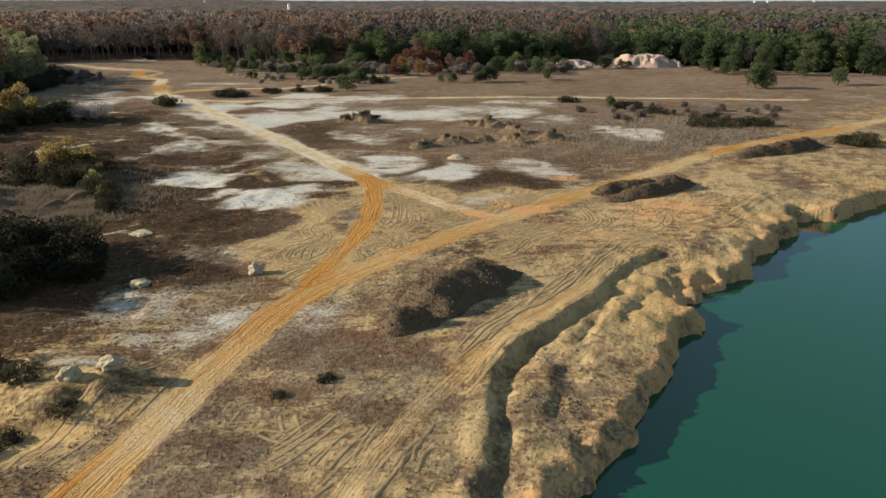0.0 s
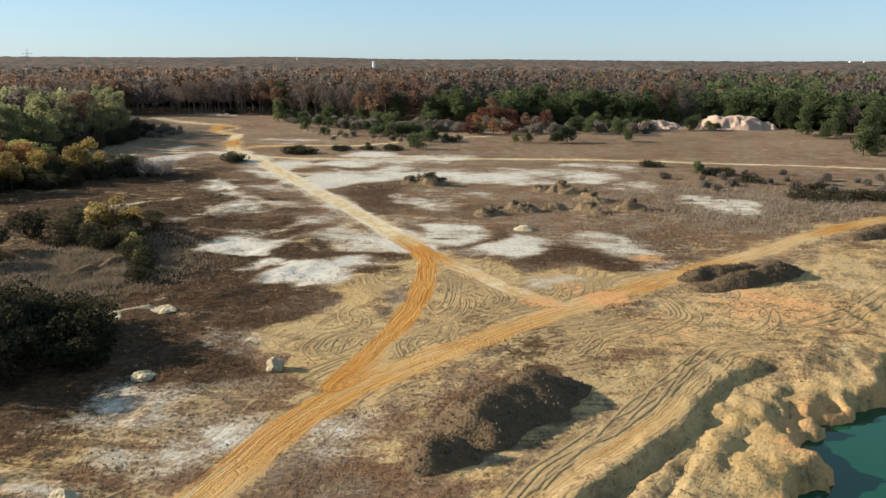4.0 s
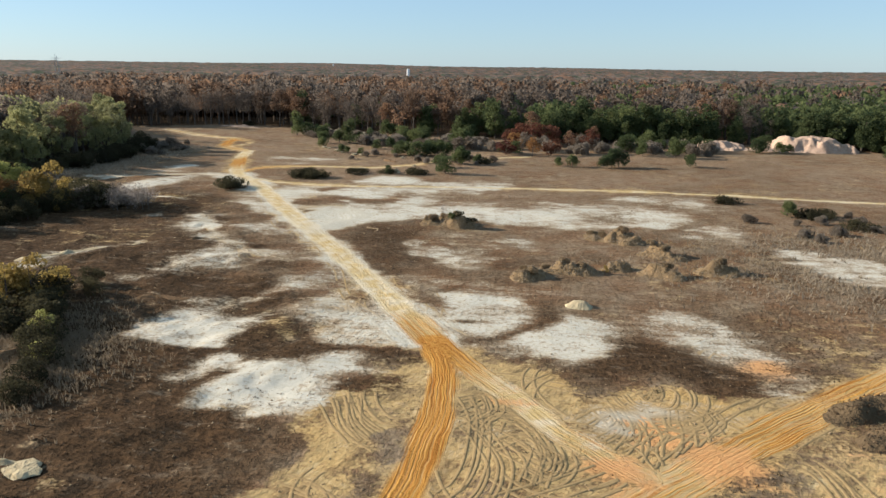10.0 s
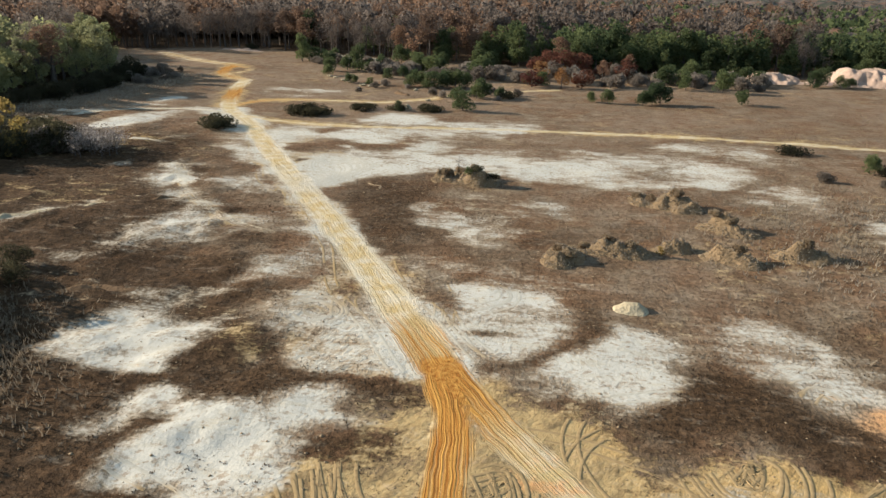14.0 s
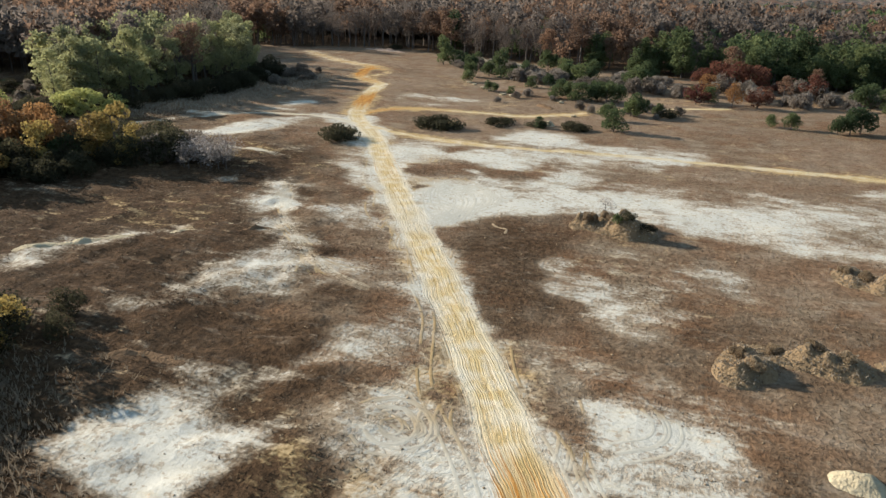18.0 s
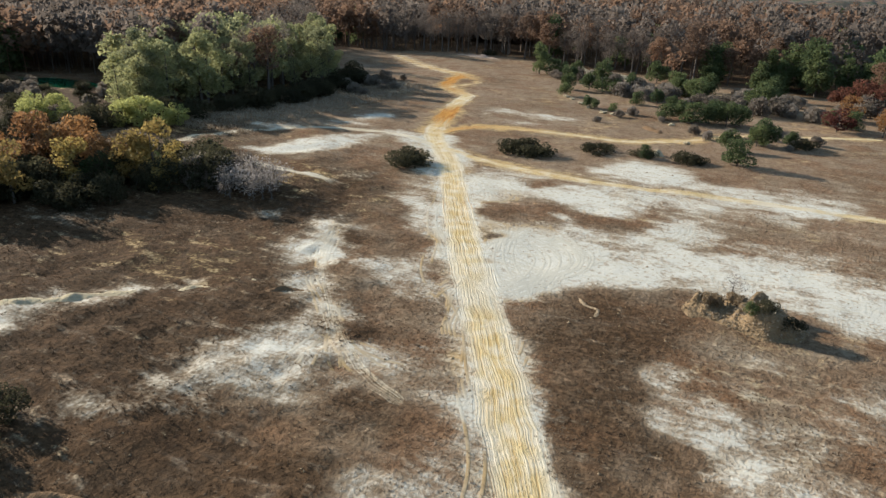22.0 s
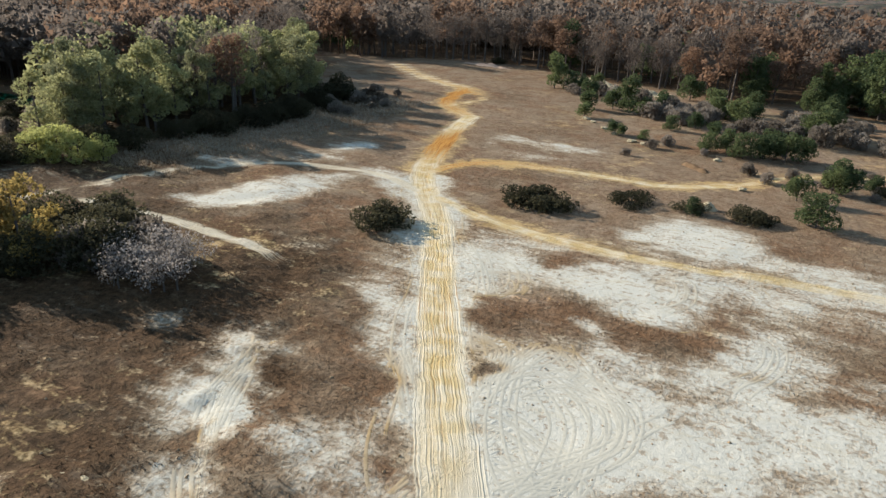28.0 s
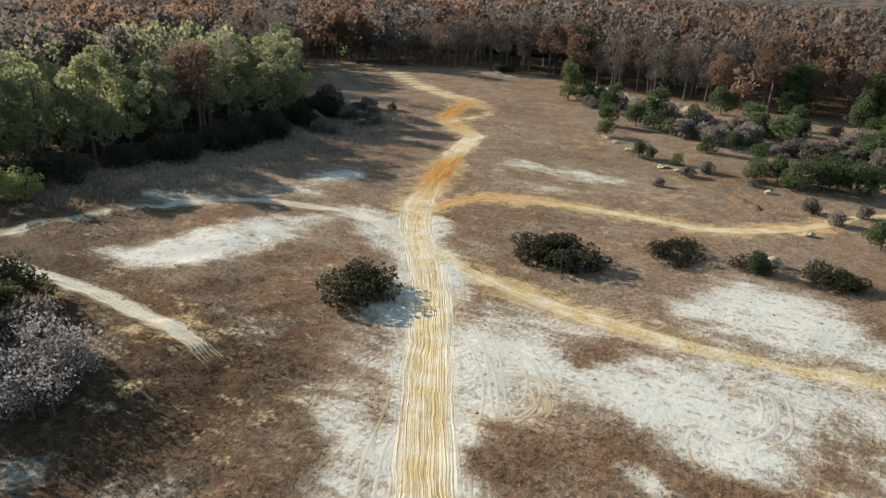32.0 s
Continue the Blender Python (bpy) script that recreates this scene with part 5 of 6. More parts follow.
def tube(a, b, ra, rb, sides=5):
    a, b = Vector(a), Vector(b)
    q = (b - a).to_track_quat("Z", "Y")
    v = [tuple(p + q @ Vector((r * math.cos(6.2832 * k / sides), r * math.sin(6.2832 * k / sides), 0))) for p, r in ((a, ra), (b, rb)) for k in range(sides)]
    return v, [(k, (k + 1) % sides, sides + (k + 1) % sides, sides + k) for k in range(sides)]


def trunk_mesh(rng, high, thick, limbs, wide, bare=0.35):
    v, f = [], []
    bend = rng.normal(size=2) * 0.03 * high
    spine = [(0, 0, -0.4), (bend[0] * 0.4, bend[1] * 0.4, high * 0.4), (bend[0], bend[1], high * 0.92)]
    runs = [(spine[0], spine[1], thick, thick * 0.7), (spine[1], spine[2], thick * 0.7, thick * 0.15)]
    for _ in range(limbs):
        z = rng.uniform(bare, 0.85)
        t, k = rng.uniform(0, 6.28), rng.uniform(0.5, 0.95) * wide * (1.15 - z * 0.6)
        foot = (bend[0] * z, bend[1] * z, high * z)
        runs.append((foot, (foot[0] + k * math.cos(t), foot[1] + k * math.sin(t), foot[2] + high * 0.14), thick * 0.35 * (1.1 - z), thick * 0.06))
    for run in runs:
        tv, tf = tube(*run)
        f += [tuple(k + len(v) for k in q) for q in tf]
        v += tv
    return mesh_of("trunk", v, f, BARK)


# kind: height, crown width, foot and top of the crown, clumps, clump size, cone, leaves, leaf size, limbs, words
KINDS = {
    "pine": (11, 3.0, 0.7, 10.4, 38, 1.3, 0.62, 2600, 0.25, 9, "pine_tree", "dark green pine with an uneven crown", "pine tree"),
    "young_pine": (4.6, 2.0, 0.3, 4.2, 24, 0.95, 0.5, 2200, 0.15, 6, "young_pine", "bushy young dark green pine on dry grass", "pine tree"),
    "rust": (14, 3.6, 5.5, 14, 24, 1.4, 0, 1900, 0.25, 9, "autumn_tree", "tall tree with thin rust-brown autumn leaves", "tree"),
    "bare": (14, 3.2, 5.0, 14.0, 24, 1.3, 0, 1300, 0.24, 12, "bare_tree", "leafless grey-brown tree at the edge of the woods", "tree"),
    "olive": (12.5, 3.1, 2.2, 12.5, 34, 1.15, 0, 2900, 0.2, 8, "leafy_tree", "tree with fading yellow-green leaves", "tree"),
    "willow": (5.6, 2.4, 0.2, 5.4, 26, 0.95, 0, 2600, 0.15, 8, "willow", "low bushy willow with bright yellow-green leaves", "tree"),
    "gold": (6.0, 2.1, 1.0, 5.8, 16, 0.95, 0, 1500, 0.16, 6, "golden_tree", "small tree with yellow autumn leaves", "tree"),
    "amber": (6.0, 2.3, 0.8, 5.8, 18, 0.95, 0, 1700, 0.16, 6, "amber_tree", "small tree with orange-brown autumn leaves", "tree"),
    "maroon": (5.5, 2.8, 0.6, 5.2, 18, 1.1, 0, 1500, 0.19, 6, "maroon_tree", "low tree with dark red autumn leaves", "tree"),
    "brush": (3.0, 2.2, 0.3, 2.8, 18, 0.9, 0, 1500, 0.14, 10, "bare_shrub", "leafless grey-brown shrub in dry grass", "shrub"),
    "scrub": (1.6, 2.3, 0.0, 1.3, 22, 0.7, 0, 2200, 0.1, 6, "shrub", "dark leafless shrub standing in dry grass", "shrub"),
    "straw": (1.3, 1.5, 0.1, 1.1, 16, 0.55, 0, 2400, 0.09, 4, "dry_shrub", "straw-brown dead shrub on a sandy hummock", "shrub"),
    "plume": (3.0, 1.5, 0.8, 3.0, 16, 0.7, 0, 420, 0.075, 14, "plumed_shrub", "thin shrub covered in whitish seed plumes", "shrub"),
    "thicket": (3.6, 2.4, 0.2, 3.4, 24, 1.0, 0, 2200, 0.14, 8, "thicket_shrub", "tall dark green-brown thicket shrub", "shrub"),
}
SKIN = {"young_pine": "pine", "brush": "brush", "thicket": "scrub"}
built = {}


def z_at(x, y):
    """The height of the ground, or of a mound on it."""
    z = float(ground_z(np.array([x]), np.array([y]))[0])
    for mound in MOUNDS:
        d = np.hypot(mound[:, 0] - x, mound[:, 1] - y)
        if d.min() < 0.3:
            z = max(z, float(mound[d.argmin(), 2]) - 0.1)
    return z


def plant(kind, x, y, size=1.0, label="", group="", wide=1.0, variants=3):
    """A plant of that kind: the first of each variant is built, later ones are copied."""
    rng = plant_rng
    high, width, low, top, count, clump, cone, n, leaf, limbs, name, words, category = KINDS[kind]
    k = (kind, int(rng.integers(variants)))
    m = Matrix.LocRotScale((x, y, z_at(x, y) - 0.05), Euler((0, 0, rng.uniform(0, 6.28))), (size * wide, size * wide, size * rng.uniform(0.9, 1.12)))
    if k not in built:
        own = np.random.default_rng(100 + 7 * len(built))
        root = new(name)
        part("trunk", trunk_mesh(own, top * 0.95, 0.02 * high + 0.03, limbs, width, low / high * 0.9), root)
        c, r = lobes(own, count, width, low + clump * 0.5, top - clump * 0.4, clump, cone)
        if kind in ("straw", "brush"):
            v, f = leaf_tris(in_lobes(own, n, c, r, 1.0), leaf, own, 0.5, 2.0)
        elif kind in ("bare", "plume"):
            v, f = leaf_tris(in_lobes(own, n, c, r, 1.0), leaf, own, 0.2, 1.3)
            if kind == "bare":
                v = v.reshape(-1, 3, 3)
                v[:, 1:] = v[:, :1] + (v[:, 1:] - v[:, :1]) * (1, 1, 1)
                v[:, 2] = v[:, 1] + (v[:, 2] - v[:, 1]) * 0.3
                v = v.reshape(-1, 3)
        else:
            v, f = leaf_tris(in_lobes(own, n, c, r), leaf, own)
        part("crown", mesh_of("crown", v, f, LEAVES[SKIN.get(kind, kind)]), root)
        tagged(root, words, category)
        root.matrix_basis = m
        built[k] = root
        ob = root
    else:
        ob = copy_thing(built[k], m @ Matrix.Diagonal((*(1 / s for s in built[k].scale), 1)))
    return tagged(ob, label, group=group)


plant_rng = np.random.default_rng(11)
# single plants on the open floor
for x, y, s in ((-58, 185.6, 1.75), (-57, 186.5, 1.2), (-44.6, 203, 1.9), (-46.8, 203.6, 1.4), (-43, 202.6, 1.2), (-34.2, 210, 1.3), (-26.7, 211.8, 1.0), (-20.3, 211.6, 1.2), (-18.3, 211, 1.0), (46.7, 181.6, 1.2), (57.5, 168.5, 1.2), (60, 170, 1.3), (64.8, 141.2, 1.5), (69, 141, 1.4), (75.4, 140.1, 1.6), (86, 118.5, 1.7), (84, 120, 1.3), (-112, 345, 1.4), (-34, 214, 0.8), (-3, 234.6, 1.2), (72, 150, 1.2), (62, 160, 1.2)):
    plant("scrub", x, y, s * 0.9, group="shrubs on the pit floor", wide=1.2)
for x, y, s in ((66, 277, 1.2), (69, 274, 1.0), (84, 273, 1.1), (87, 276, 1.3), (91, 272, 0.9), (95, 275, 0.8), (-12.4, 213, 1.15), (-9.2, 233, 1.2), (-10.6, 231, 0.9), (54.2, 169.8, 0.75), (-26.4, 210.4, 0.5), (-14.9, 224.7, 0.9), (-5, 236, 0.7), (53, 234, 0.9), (45, 258, 1.1), (53.7, 254, 1.4), (31.4, 230, 1.1), (33.5, 231.5, 1.2), (29, 229, 0.8), (112, 208, 1.7), (115, 207, 1.4), (141, 212, 1.5), (17, 232, 0.7), (21, 231, 0.8), (-57.8, 267.5, 0.9), (-48.5, 255, 0.7), (-30.6, 261, 0.8), (-46.5, 254, 0.6), (-42, 253, 0.5)):
    plant("young_pine", x, y, s, group="young pines")
for x, y, s in ((-24, 247, 0.75), (-21, 249, 0.8), (-17.5, 248.5, 0.75), (-20, 252, 0.8), (-27, 250, 0.65), (-30, 249, 0.6), (-15, 251, 0.7), (-51, 278, 0.85), (-47, 276, 0.7), (-55, 280, 0.8), (-60, 277, 0.7), (-44, 281, 0.7), (-77, 303, 0.85), (-73, 305, 0.8), (-69, 303, 0.7), (-83, 325, 0.8), (-33, 283, 0.8), (-15, 305, 0.9), (-10, 304, 0.8), (-35, 268, 0.55), (-39, 264, 0.5), (2, 262, 0.6), (6, 260, 0.6), (-64, 292, 0.8), (120, 262, 0.9), (128, 255, 1.0), (135, 247, 1.0), (122, 250, 0.8), (146, 240, 1.0), (60, 266, 0.7)):
    plant("young_pine" if s < 0.82 else "pine", x, y, s * 1.45 if s < 0.82 else s, group="pines between the floor and the woods")
for x, y, s in ((5.0, 128.8, 0.5), (6.0, 126.2, 0.45), (8.0, 130.6, 0.5), (10.4, 130.4, 0.45), (12.6, 129.8, 0.5), (20.4, 147.4, 0.6), (18, 149.2, 0.6), (16.6, 150.6, 0.5), (25.5, 138.4, 0.6), (23.7, 139.5, 0.5), (23.5, 129, 0.5), (30.7, 131, 0.6), (-9.6, 155.4, 0.6), (-8, 156, 0.6), (-6, 155.6, 0.6)):
    plant("straw", x, y, s, group="dry shrubs on hummocks")
for x, y, s in ((-5.2, 153.4, 0.5), (-3.4, 153.0, 0.55)):
    plant("scrub", x, y, s, group="shrubs on the pit floor")
plant("young_pine", -6.4, 153.0, 0.28, "small bright green bush at the foot of a mound")
plant("gold", 15.6, 129.4, 0.2, "tiny golden bush beside a mound")
plant("plume", -8.2, 157.0, 0.62, "pale plumed shrub on top of a grassy hummock")
plant("maroon", 9, 288, 1.5), plant("maroon", 13, 283, 1.4), plant("maroon", 17, 285, 1.5), plant("maroon", 5, 290, 1.2), plant("rust", 12, 292, 0.75)
for kind, x, y, s in (("maroon", 3, 256.4, 1.1), ("amber", 11.1, 255.6, 1), ("maroon", 16.8, 256.7, 1.1), ("rust", 22.9, 262.4, 0.5), ("maroon", 31.2, 272.7, 1.1), ("amber", 5.8, 270.7, 1), ("brush", 14.5, 271.4, 1.5), ("maroon", 25.4, 282.4, 1.1), ("rust", 34.3, 292.5, 0.5), ("brush", 10.1, 282.9, 1.5), ("maroon", 19.9, 290.9, 1.1), ("brush", 31.8, 301.2, 1.5)):
    plant(kind, x, y, s, group="autumn coppice on the eastern floor")
# the coppice on the west side
for _ in range(74):
    run, back = plant_rng.uniform(-42, 0), plant_rng.uniform(0, 17)
    plant("thicket", -69 + 0.66 * run - 0.75 * back, 159 + 0.75 * run + 0.66 * back, plant_rng.uniform(0.8, 1.3), group="western coppice")
for x, y, s in ((-79, 157, 1.15), (-81.5, 156, 0.95), (-77.5, 159, 0.8), (-87, 143, 1.0), (-95, 141, 1.2), (-90, 139, 1.1), (-76.5, 155, 0.5), (-99, 138, 1.2), (-86, 150, 0.9), (-103, 132, 1.2), (-97, 133, 1.0), (-91, 133, 1.0)):
    plant("gold", x, y, s * 1.2, group="western coppice")
for x, y, s in ((-95, 151, 1.2), (-92, 153, 1.1), (-98, 147, 1.25), (-90, 151, 1.0), (-88, 155, 0.95), (-93, 157, 1.1), (-101, 143, 1.2), (-86, 157, 0.8), (-104, 138, 1.1)):
    plant("amber", x, y, s * 1.2, group="western coppice")
for x, y, s in ((-85, 153, 1.0), (-75, 163, 0.9), (-83, 160, 0.8)):
    plant("young_pine", x, y, s, group="western coppice")
for x, y, s in ((-73, 162, 1.2), (-71, 161, 1.1), (-75, 160, 1.2), (-72, 165, 1.1), (-77, 163, 1.0), (-70, 164, 1.0)):
    plant("brush", x, y, s, group="western coppice")
for _ in range(24):
    plant("plume", -67 + plant_rng.normal() * 2.6, 162.5 + plant_rng.normal() * 2.6, plant_rng.uniform(0.9, 1.3), group="plumed shrubs by the coppice")
# thickets on the south-west side
for x, y, s in ((-50, 113, 0.8), (-48, 110, 0.9), (-47, 107, 0.9), (-45.5, 105, 0.9), (-44, 102.5, 0.9), (-42, 99.5, 0.85), (-41, 97, 0.7), (-38.5, 94, 0.7), (-37, 90.5, 0.7), (-36, 87.5, 0.6), (-47, 116, 0.6), (-45, 113, 0.5), (-52, 109, 1.0), (-54, 104, 1.0), (-50, 103, 0.9), (-47, 101, 0.8), (-57, 112, 1.1), (-60, 106, 1.2), (-62, 99, 1.2), (-58, 92, 1.1), (-33, 70, 1.2), (-36, 68, 1.3), (-31.5, 67, 1.1), (-38, 72, 1.2), (-40, 66, 1.3), (-34, 65, 1.2), (-44, 70, 1.3), (-37, 62, 1.3), (-42, 74, 1.2), (-34, 74, 0.9), (-46, 64, 1.3), (-30, 65, 0.8)):
    plant("thicket", x, y, s, group="south-western thicket")
for x, y, s in ((-49, 108.5, 0.95), (-47.5, 110.5, 0.8), (-51, 107, 0.9)):
    plant("gold", x, y, s, group="south-western thicket")
for x, y, s in ((-43, 101, 0.55), (-39.6, 95.6, 0.4)):
    plant("willow", x, y, s, group="south-western thicket")
for x, y in ((-50, 61), (-53, 66), (-50, 70), (-57, 62), (-55, 71)):
    plant("olive", x, y, 0.85, group="south-western thicket")
for x, y, s in ((-26, 44.5, 0.7), (-28.5, 41, 0.8), (-30, 46, 0.9), (-25, 39, 0.6), (-22, 41, 0.5), (-31, 42, 0.8), (-27, 37, 0.7), (-5.5, 44, 0.35), (-8.5, 42, 0.3)):
    plant("scrub", x, y, s, group="scrub by the track")
for _ in range(85):
    x = plant_rng.uniform(-75, 70)
    y = np.interp(x, [-75, -40, 0, 70], [300, 270, 262, 258]) + abs(plant_rng.normal()) * 14
    plant("brush", x, y, plant_rng.uniform(0.6, 1.3), group="brush before the woods")
for _ in range(26):
    x, y = plant_rng.uniform(45, 95), plant_rng.uniform(148, 172)
    plant("brush", x, y, plant_rng.uniform(0.35, 0.6), group="brush on the eastern floor")
for _ in range(16):
    x = plant_rng.uniform(-45, 0)
    plant("brush", x, 238 + plant_rng.normal() * 5 - 0.15 * x, plant_rng.uniform(0.35, 0.6), group="brush on the eastern floor")
for _ in range(18):
    x = plant_rng.uniform(-70, 60)
    y = np.interp(x, [-75, -40, 0, 70], [300, 275, 268, 262]) + abs(plant_rng.normal()) * 15
    plant("young_pine", x, y, plant_rng.uniform(0.9, 1.6), group="pines between the floor and the woods")


for _ in range(46):
    y = plant_rng.uniform(172, 262)
    x = np.interp(y, [150, 182, 200, 239, 250, 262], [-129, -113, -110, -107, -109, -121]) + plant_rng.normal() * 2.5
    plant("thicket", x, y, plant_rng.uniform(0.7, 1.25), group="scrub before the western woods")
for x, y, s in ((-113, 181, 0.5), (-110.5, 182.5, 0.52), (-107.5, 183.5, 0.48), (-105.5, 186, 0.4), (-115, 183, 0.42), (-129, 175, 0.5), (-127, 178, 0.5), (-132, 176, 0.45)):
    plant("willow", x, y, s * 1.9, "low bushy willow with bright yellow-green leaves", wide=1.1)
for _ in range(150):
    x, y = plant_rng.uniform(-175, -108), plant_rng.uniform(158, 212)
    if within(np.array([x]), np.array([y]), ((-108, 160), (-112, 177), (-131, 190), (-148, 210), (-180, 215), (-175, 150)))[0] > 0 and ((x + 168) / 16) ** 2 + ((y - 208) / 7.5) ** 2 > 1:
        plant(("thicket", "brush", "scrub")[int(plant_rng.integers(3))], x, y, plant_rng.uniform(0.6, 1.0), group="scrub before the western woods")
for _ in range(14):
    plant("brush", plant_rng.uniform(-112, -98), plant_rng.uniform(235, 270), plant_rng.uniform(0.5, 0.9), group="scrub before the western woods")

# ---- the woods ----
def wooded(x, y):
    ragged = 5 * vnoise(x, y, 14, 90)
    dry = within(x, y, ((-104, 150), (-110, 177), (-131, 193), (-146, 208), (-160, 217), (-182, 219), (-205, 180), (-180, 140))) < 0
    return dry & ((y + ragged > np.interp(x, EDGE_X, EDGE_Y)) | ((y > 165) & (x + ragged * 0.5 < np.interp(y, LEFT_Y, LEFT_X)) & (y < 345)))


def grove(x, y):
    """The mix of trees at a place: 0 pine, 1 rust, 2 bare, 3 olive."""
    n, q = vnoise(x, y, 60, 91), vnoise(x, y, 17, 92)
    west = (x < -88) & (x > -165) & (y < 262)
    kind = np.where(n + 0.9 * q + 0.004 * x + 0.8 * vnoise(x, y, 8, 95) > 0.12, 0, np.where(q + 0.6 * vnoise(x, y, 25, 93) > 0.05, 1, 2))
    mixed = vnoise(x, y, 6, 94)
    return np.where(west & (mixed > -0.35), 3, np.where(west & (mixed < -0.6), 1, np.where(west, 2, kind)))


rng = np.random.default_rng(21)
n = 60000
wx, wy = rng.uniform(-420, 480, n), rng.uniform(165, 760, n)
seen = wooded(wx, wy) & (wx > -330 - 0.1 * wy) & (wx < 40 + 0.75 * wy)
wx, wy = wx[seen], wy[seen]
# keep trees apart
cell, keep = {}, []
for k, (a, b) in enumerate(zip(wx, wy)):
    gap = 3.6 if b < 420 else 5.0
    key = (int(a // gap), int(b // gap))
    if key not in cell:
        cell[key] = 1
        keep.append(k)
wx, wy = wx[keep], wy[keep]
gap_in = np.minimum(wy - np.interp(wx, EDGE_X, EDGE_Y), 1e9)
front = np.where(wy < 300, np.interp(wy, LEFT_Y, LEFT_X) - wx, 1e9)
depth = np.where(gap_in > 0, np.minimum(gap_in, 1e9), front)
kinds = grove(wx, wy)
names = ["pine", "rust", "bare", "olive"]
order = np.argsort(depth)
single = [k for k in order if wx[k] > -170 and wx[k] < 190][:330]
for k in single:
    kind = names[kinds[k]]
    plant(kind, wx[k], wy[k], plant_rng.uniform(0.65, 1.25) * (1.1 if kind == "pine" else 1.0), group="trees along the edge of the woods")
rest = np.setdiff1d(np.arange(len(wx)), single)


def woods(kind, idx, n_leaves, leaf, name, label):
    """Many trees in one mesh, from three crowns."""
    high, width, low, top, count, clump, cone, _, _, limbs, *_ = KINDS[kind]
    own = np.random.default_rng(300 + len(idx))
    vs, fs, tint, base = [], [], [], 0
    for g in range(4):
        c, r = lobes(own, count, width, low + clump * 0.4, top - clump * 0.3, clump, cone)
        v, f = leaf_tris(in_lobes(own, n_leaves, c, r), leaf, own, 0.0, 1.0)
        s = np.array([(-0.16, 0, 0), (0.16, 0, 0), (0, 0, top * 0.8), (0, -0.16, 0), (0, 0.16, 0), (0, 0, top * 0.8)])
        v, f = np.vstack([v, s]), np.vstack([f, [[len(v), len(v) + 1, len(v) + 2], [len(v) + 3, len(v) + 4, len(v) + 5]]])
        mine = idx[g::4]
        t, k = own.uniform(0, 6.283, len(mine)), own.uniform(0.8, 1.25, len(mine))
        c, s = np.cos(t) * k, np.sin(t) * k
        x = wx[mine][:, None] + c[:, None] * v[:, 0] - s[:, None] * v[:, 1]
        y = wy[mine][:, None] + s[:, None] * v[:, 0] + c[:, None] * v[:, 1]
        z = (k * own.uniform(0.9, 1.15, len(mine)))[:, None] * v[:, 2] - 0.3
        vs.append(np.stack([x, y, z + 0 * x], -1).reshape(-1, 3))
        fs.append((f[None] + (base + len(v) * np.arange(len(mine)))[:, None, None]).reshape(-1, 3))
        tint.append(np.repeat(own.uniform(0, 1, len(mine)), len(v)))
        base += len(v) * len(mine)
    ob = new(name, mesh_of(name, np.vstack(vs), np.vstack(fs), WOODS[kind], [("tint", np.concatenate(tint))]))
    return tagged(ob, label, "woods", kind="stuff")


for k, kind in enumerate(names):
    for near, count, leaf in ((0, 300, 0.48), (1, 130, 0.72), (2, 44, 1.2)):
        idx = np.array([j for j in rest if kinds[j] == k and (2 if wy[j] >= 430 else 0 if depth[j] < 34 else 1) == near])
        if len(idx) > 4:
            woods(kind, idx, count, leaf, "woods", {"pine": "dense dark green pine woods", "rust": "rust-brown autumn woods", "bare": "grey leafless woods", "olive": "yellow-green fading woods"}[kind])

# far woods: a rough canopy that runs to the horizon
fx = np.tan(np.linspace(radians(-62), radians(58), 420))
fy = np.geomspace(395, 4700, 215)
FX, FY = (a.ravel() for a in np.meshgrid(fx, fy))
FX = FX * FY
FZ = 11.0 - 3.2 * smooth(760, 690, FY) + 3.6 * vnoise(FX, FY, 11, 201) + 2.4 * vnoise(FX, FY, 30, 204) + 1.2 * vnoise(FX, FY, 90, 202) + 6 * vnoise(FX, FY, 700, 203) * smooth(900, 3000, FY) + smooth(1300, 4500, FY) * (12 + 22 * smooth(1500, -2500, FX))
i = np.arange(len(FX)).reshape(len(fy), len(fx))
far = new("woods", mesh_of("far_woods", np.stack([FX, FY, FZ], 1), np.stack([i[:-1, :-1], i[:-1, 1:], i[1:, 1:], i[1:, :-1]], -1).reshape(-1, 4), FAR_WOODS))
tagged(far, "endless brown and grey woods reaching the flat horizon", "woods", kind="stuff")


# ---- far landmarks ----
def lathe(profile, sides=20):
    v = [(r * math.cos(6.2832 * k / sides), r * math.sin(6.2832 * k / sides), z) for r, z in profile for k in range(sides)]
    f = [(a * sides + k, a * sides + (k + 1) % sides, (a + 1) * sides + (k + 1) % sides, (a + 1) * sides + k) for a in range(len(profile) - 1) for k in range(sides)]
    return v, f


def water_tower(x, y, radius, high):
    root = new("water_tower")
    root.location = (x, y, 0)
    part("tank", mesh_of("tank", *lathe([(radius, -0.3), (radius, high * 0.93), (radius * 1.03, high * 0.94), (radius * 0.8, high * 0.98), (0.05, high)]), PAINT, shade=False), root)
    part("rail", mesh_of("rail", *lathe([(radius * 1.05, high * 0.955), (radius * 1.07, high * 0.975)]), PAINT), root)
    return tagged(root, "tall white standpipe water tower above the woods", "water tower")


water_tower(-143, 1115, 2.2, 24)
for x, y, r, h in ((1575, 3000, 5, 27), (1632, 3000, 5, 27), (-715, 3000, 3.5, 35), (1900, 3100, 5, 27)):
    water_tower(x, y, r, h)


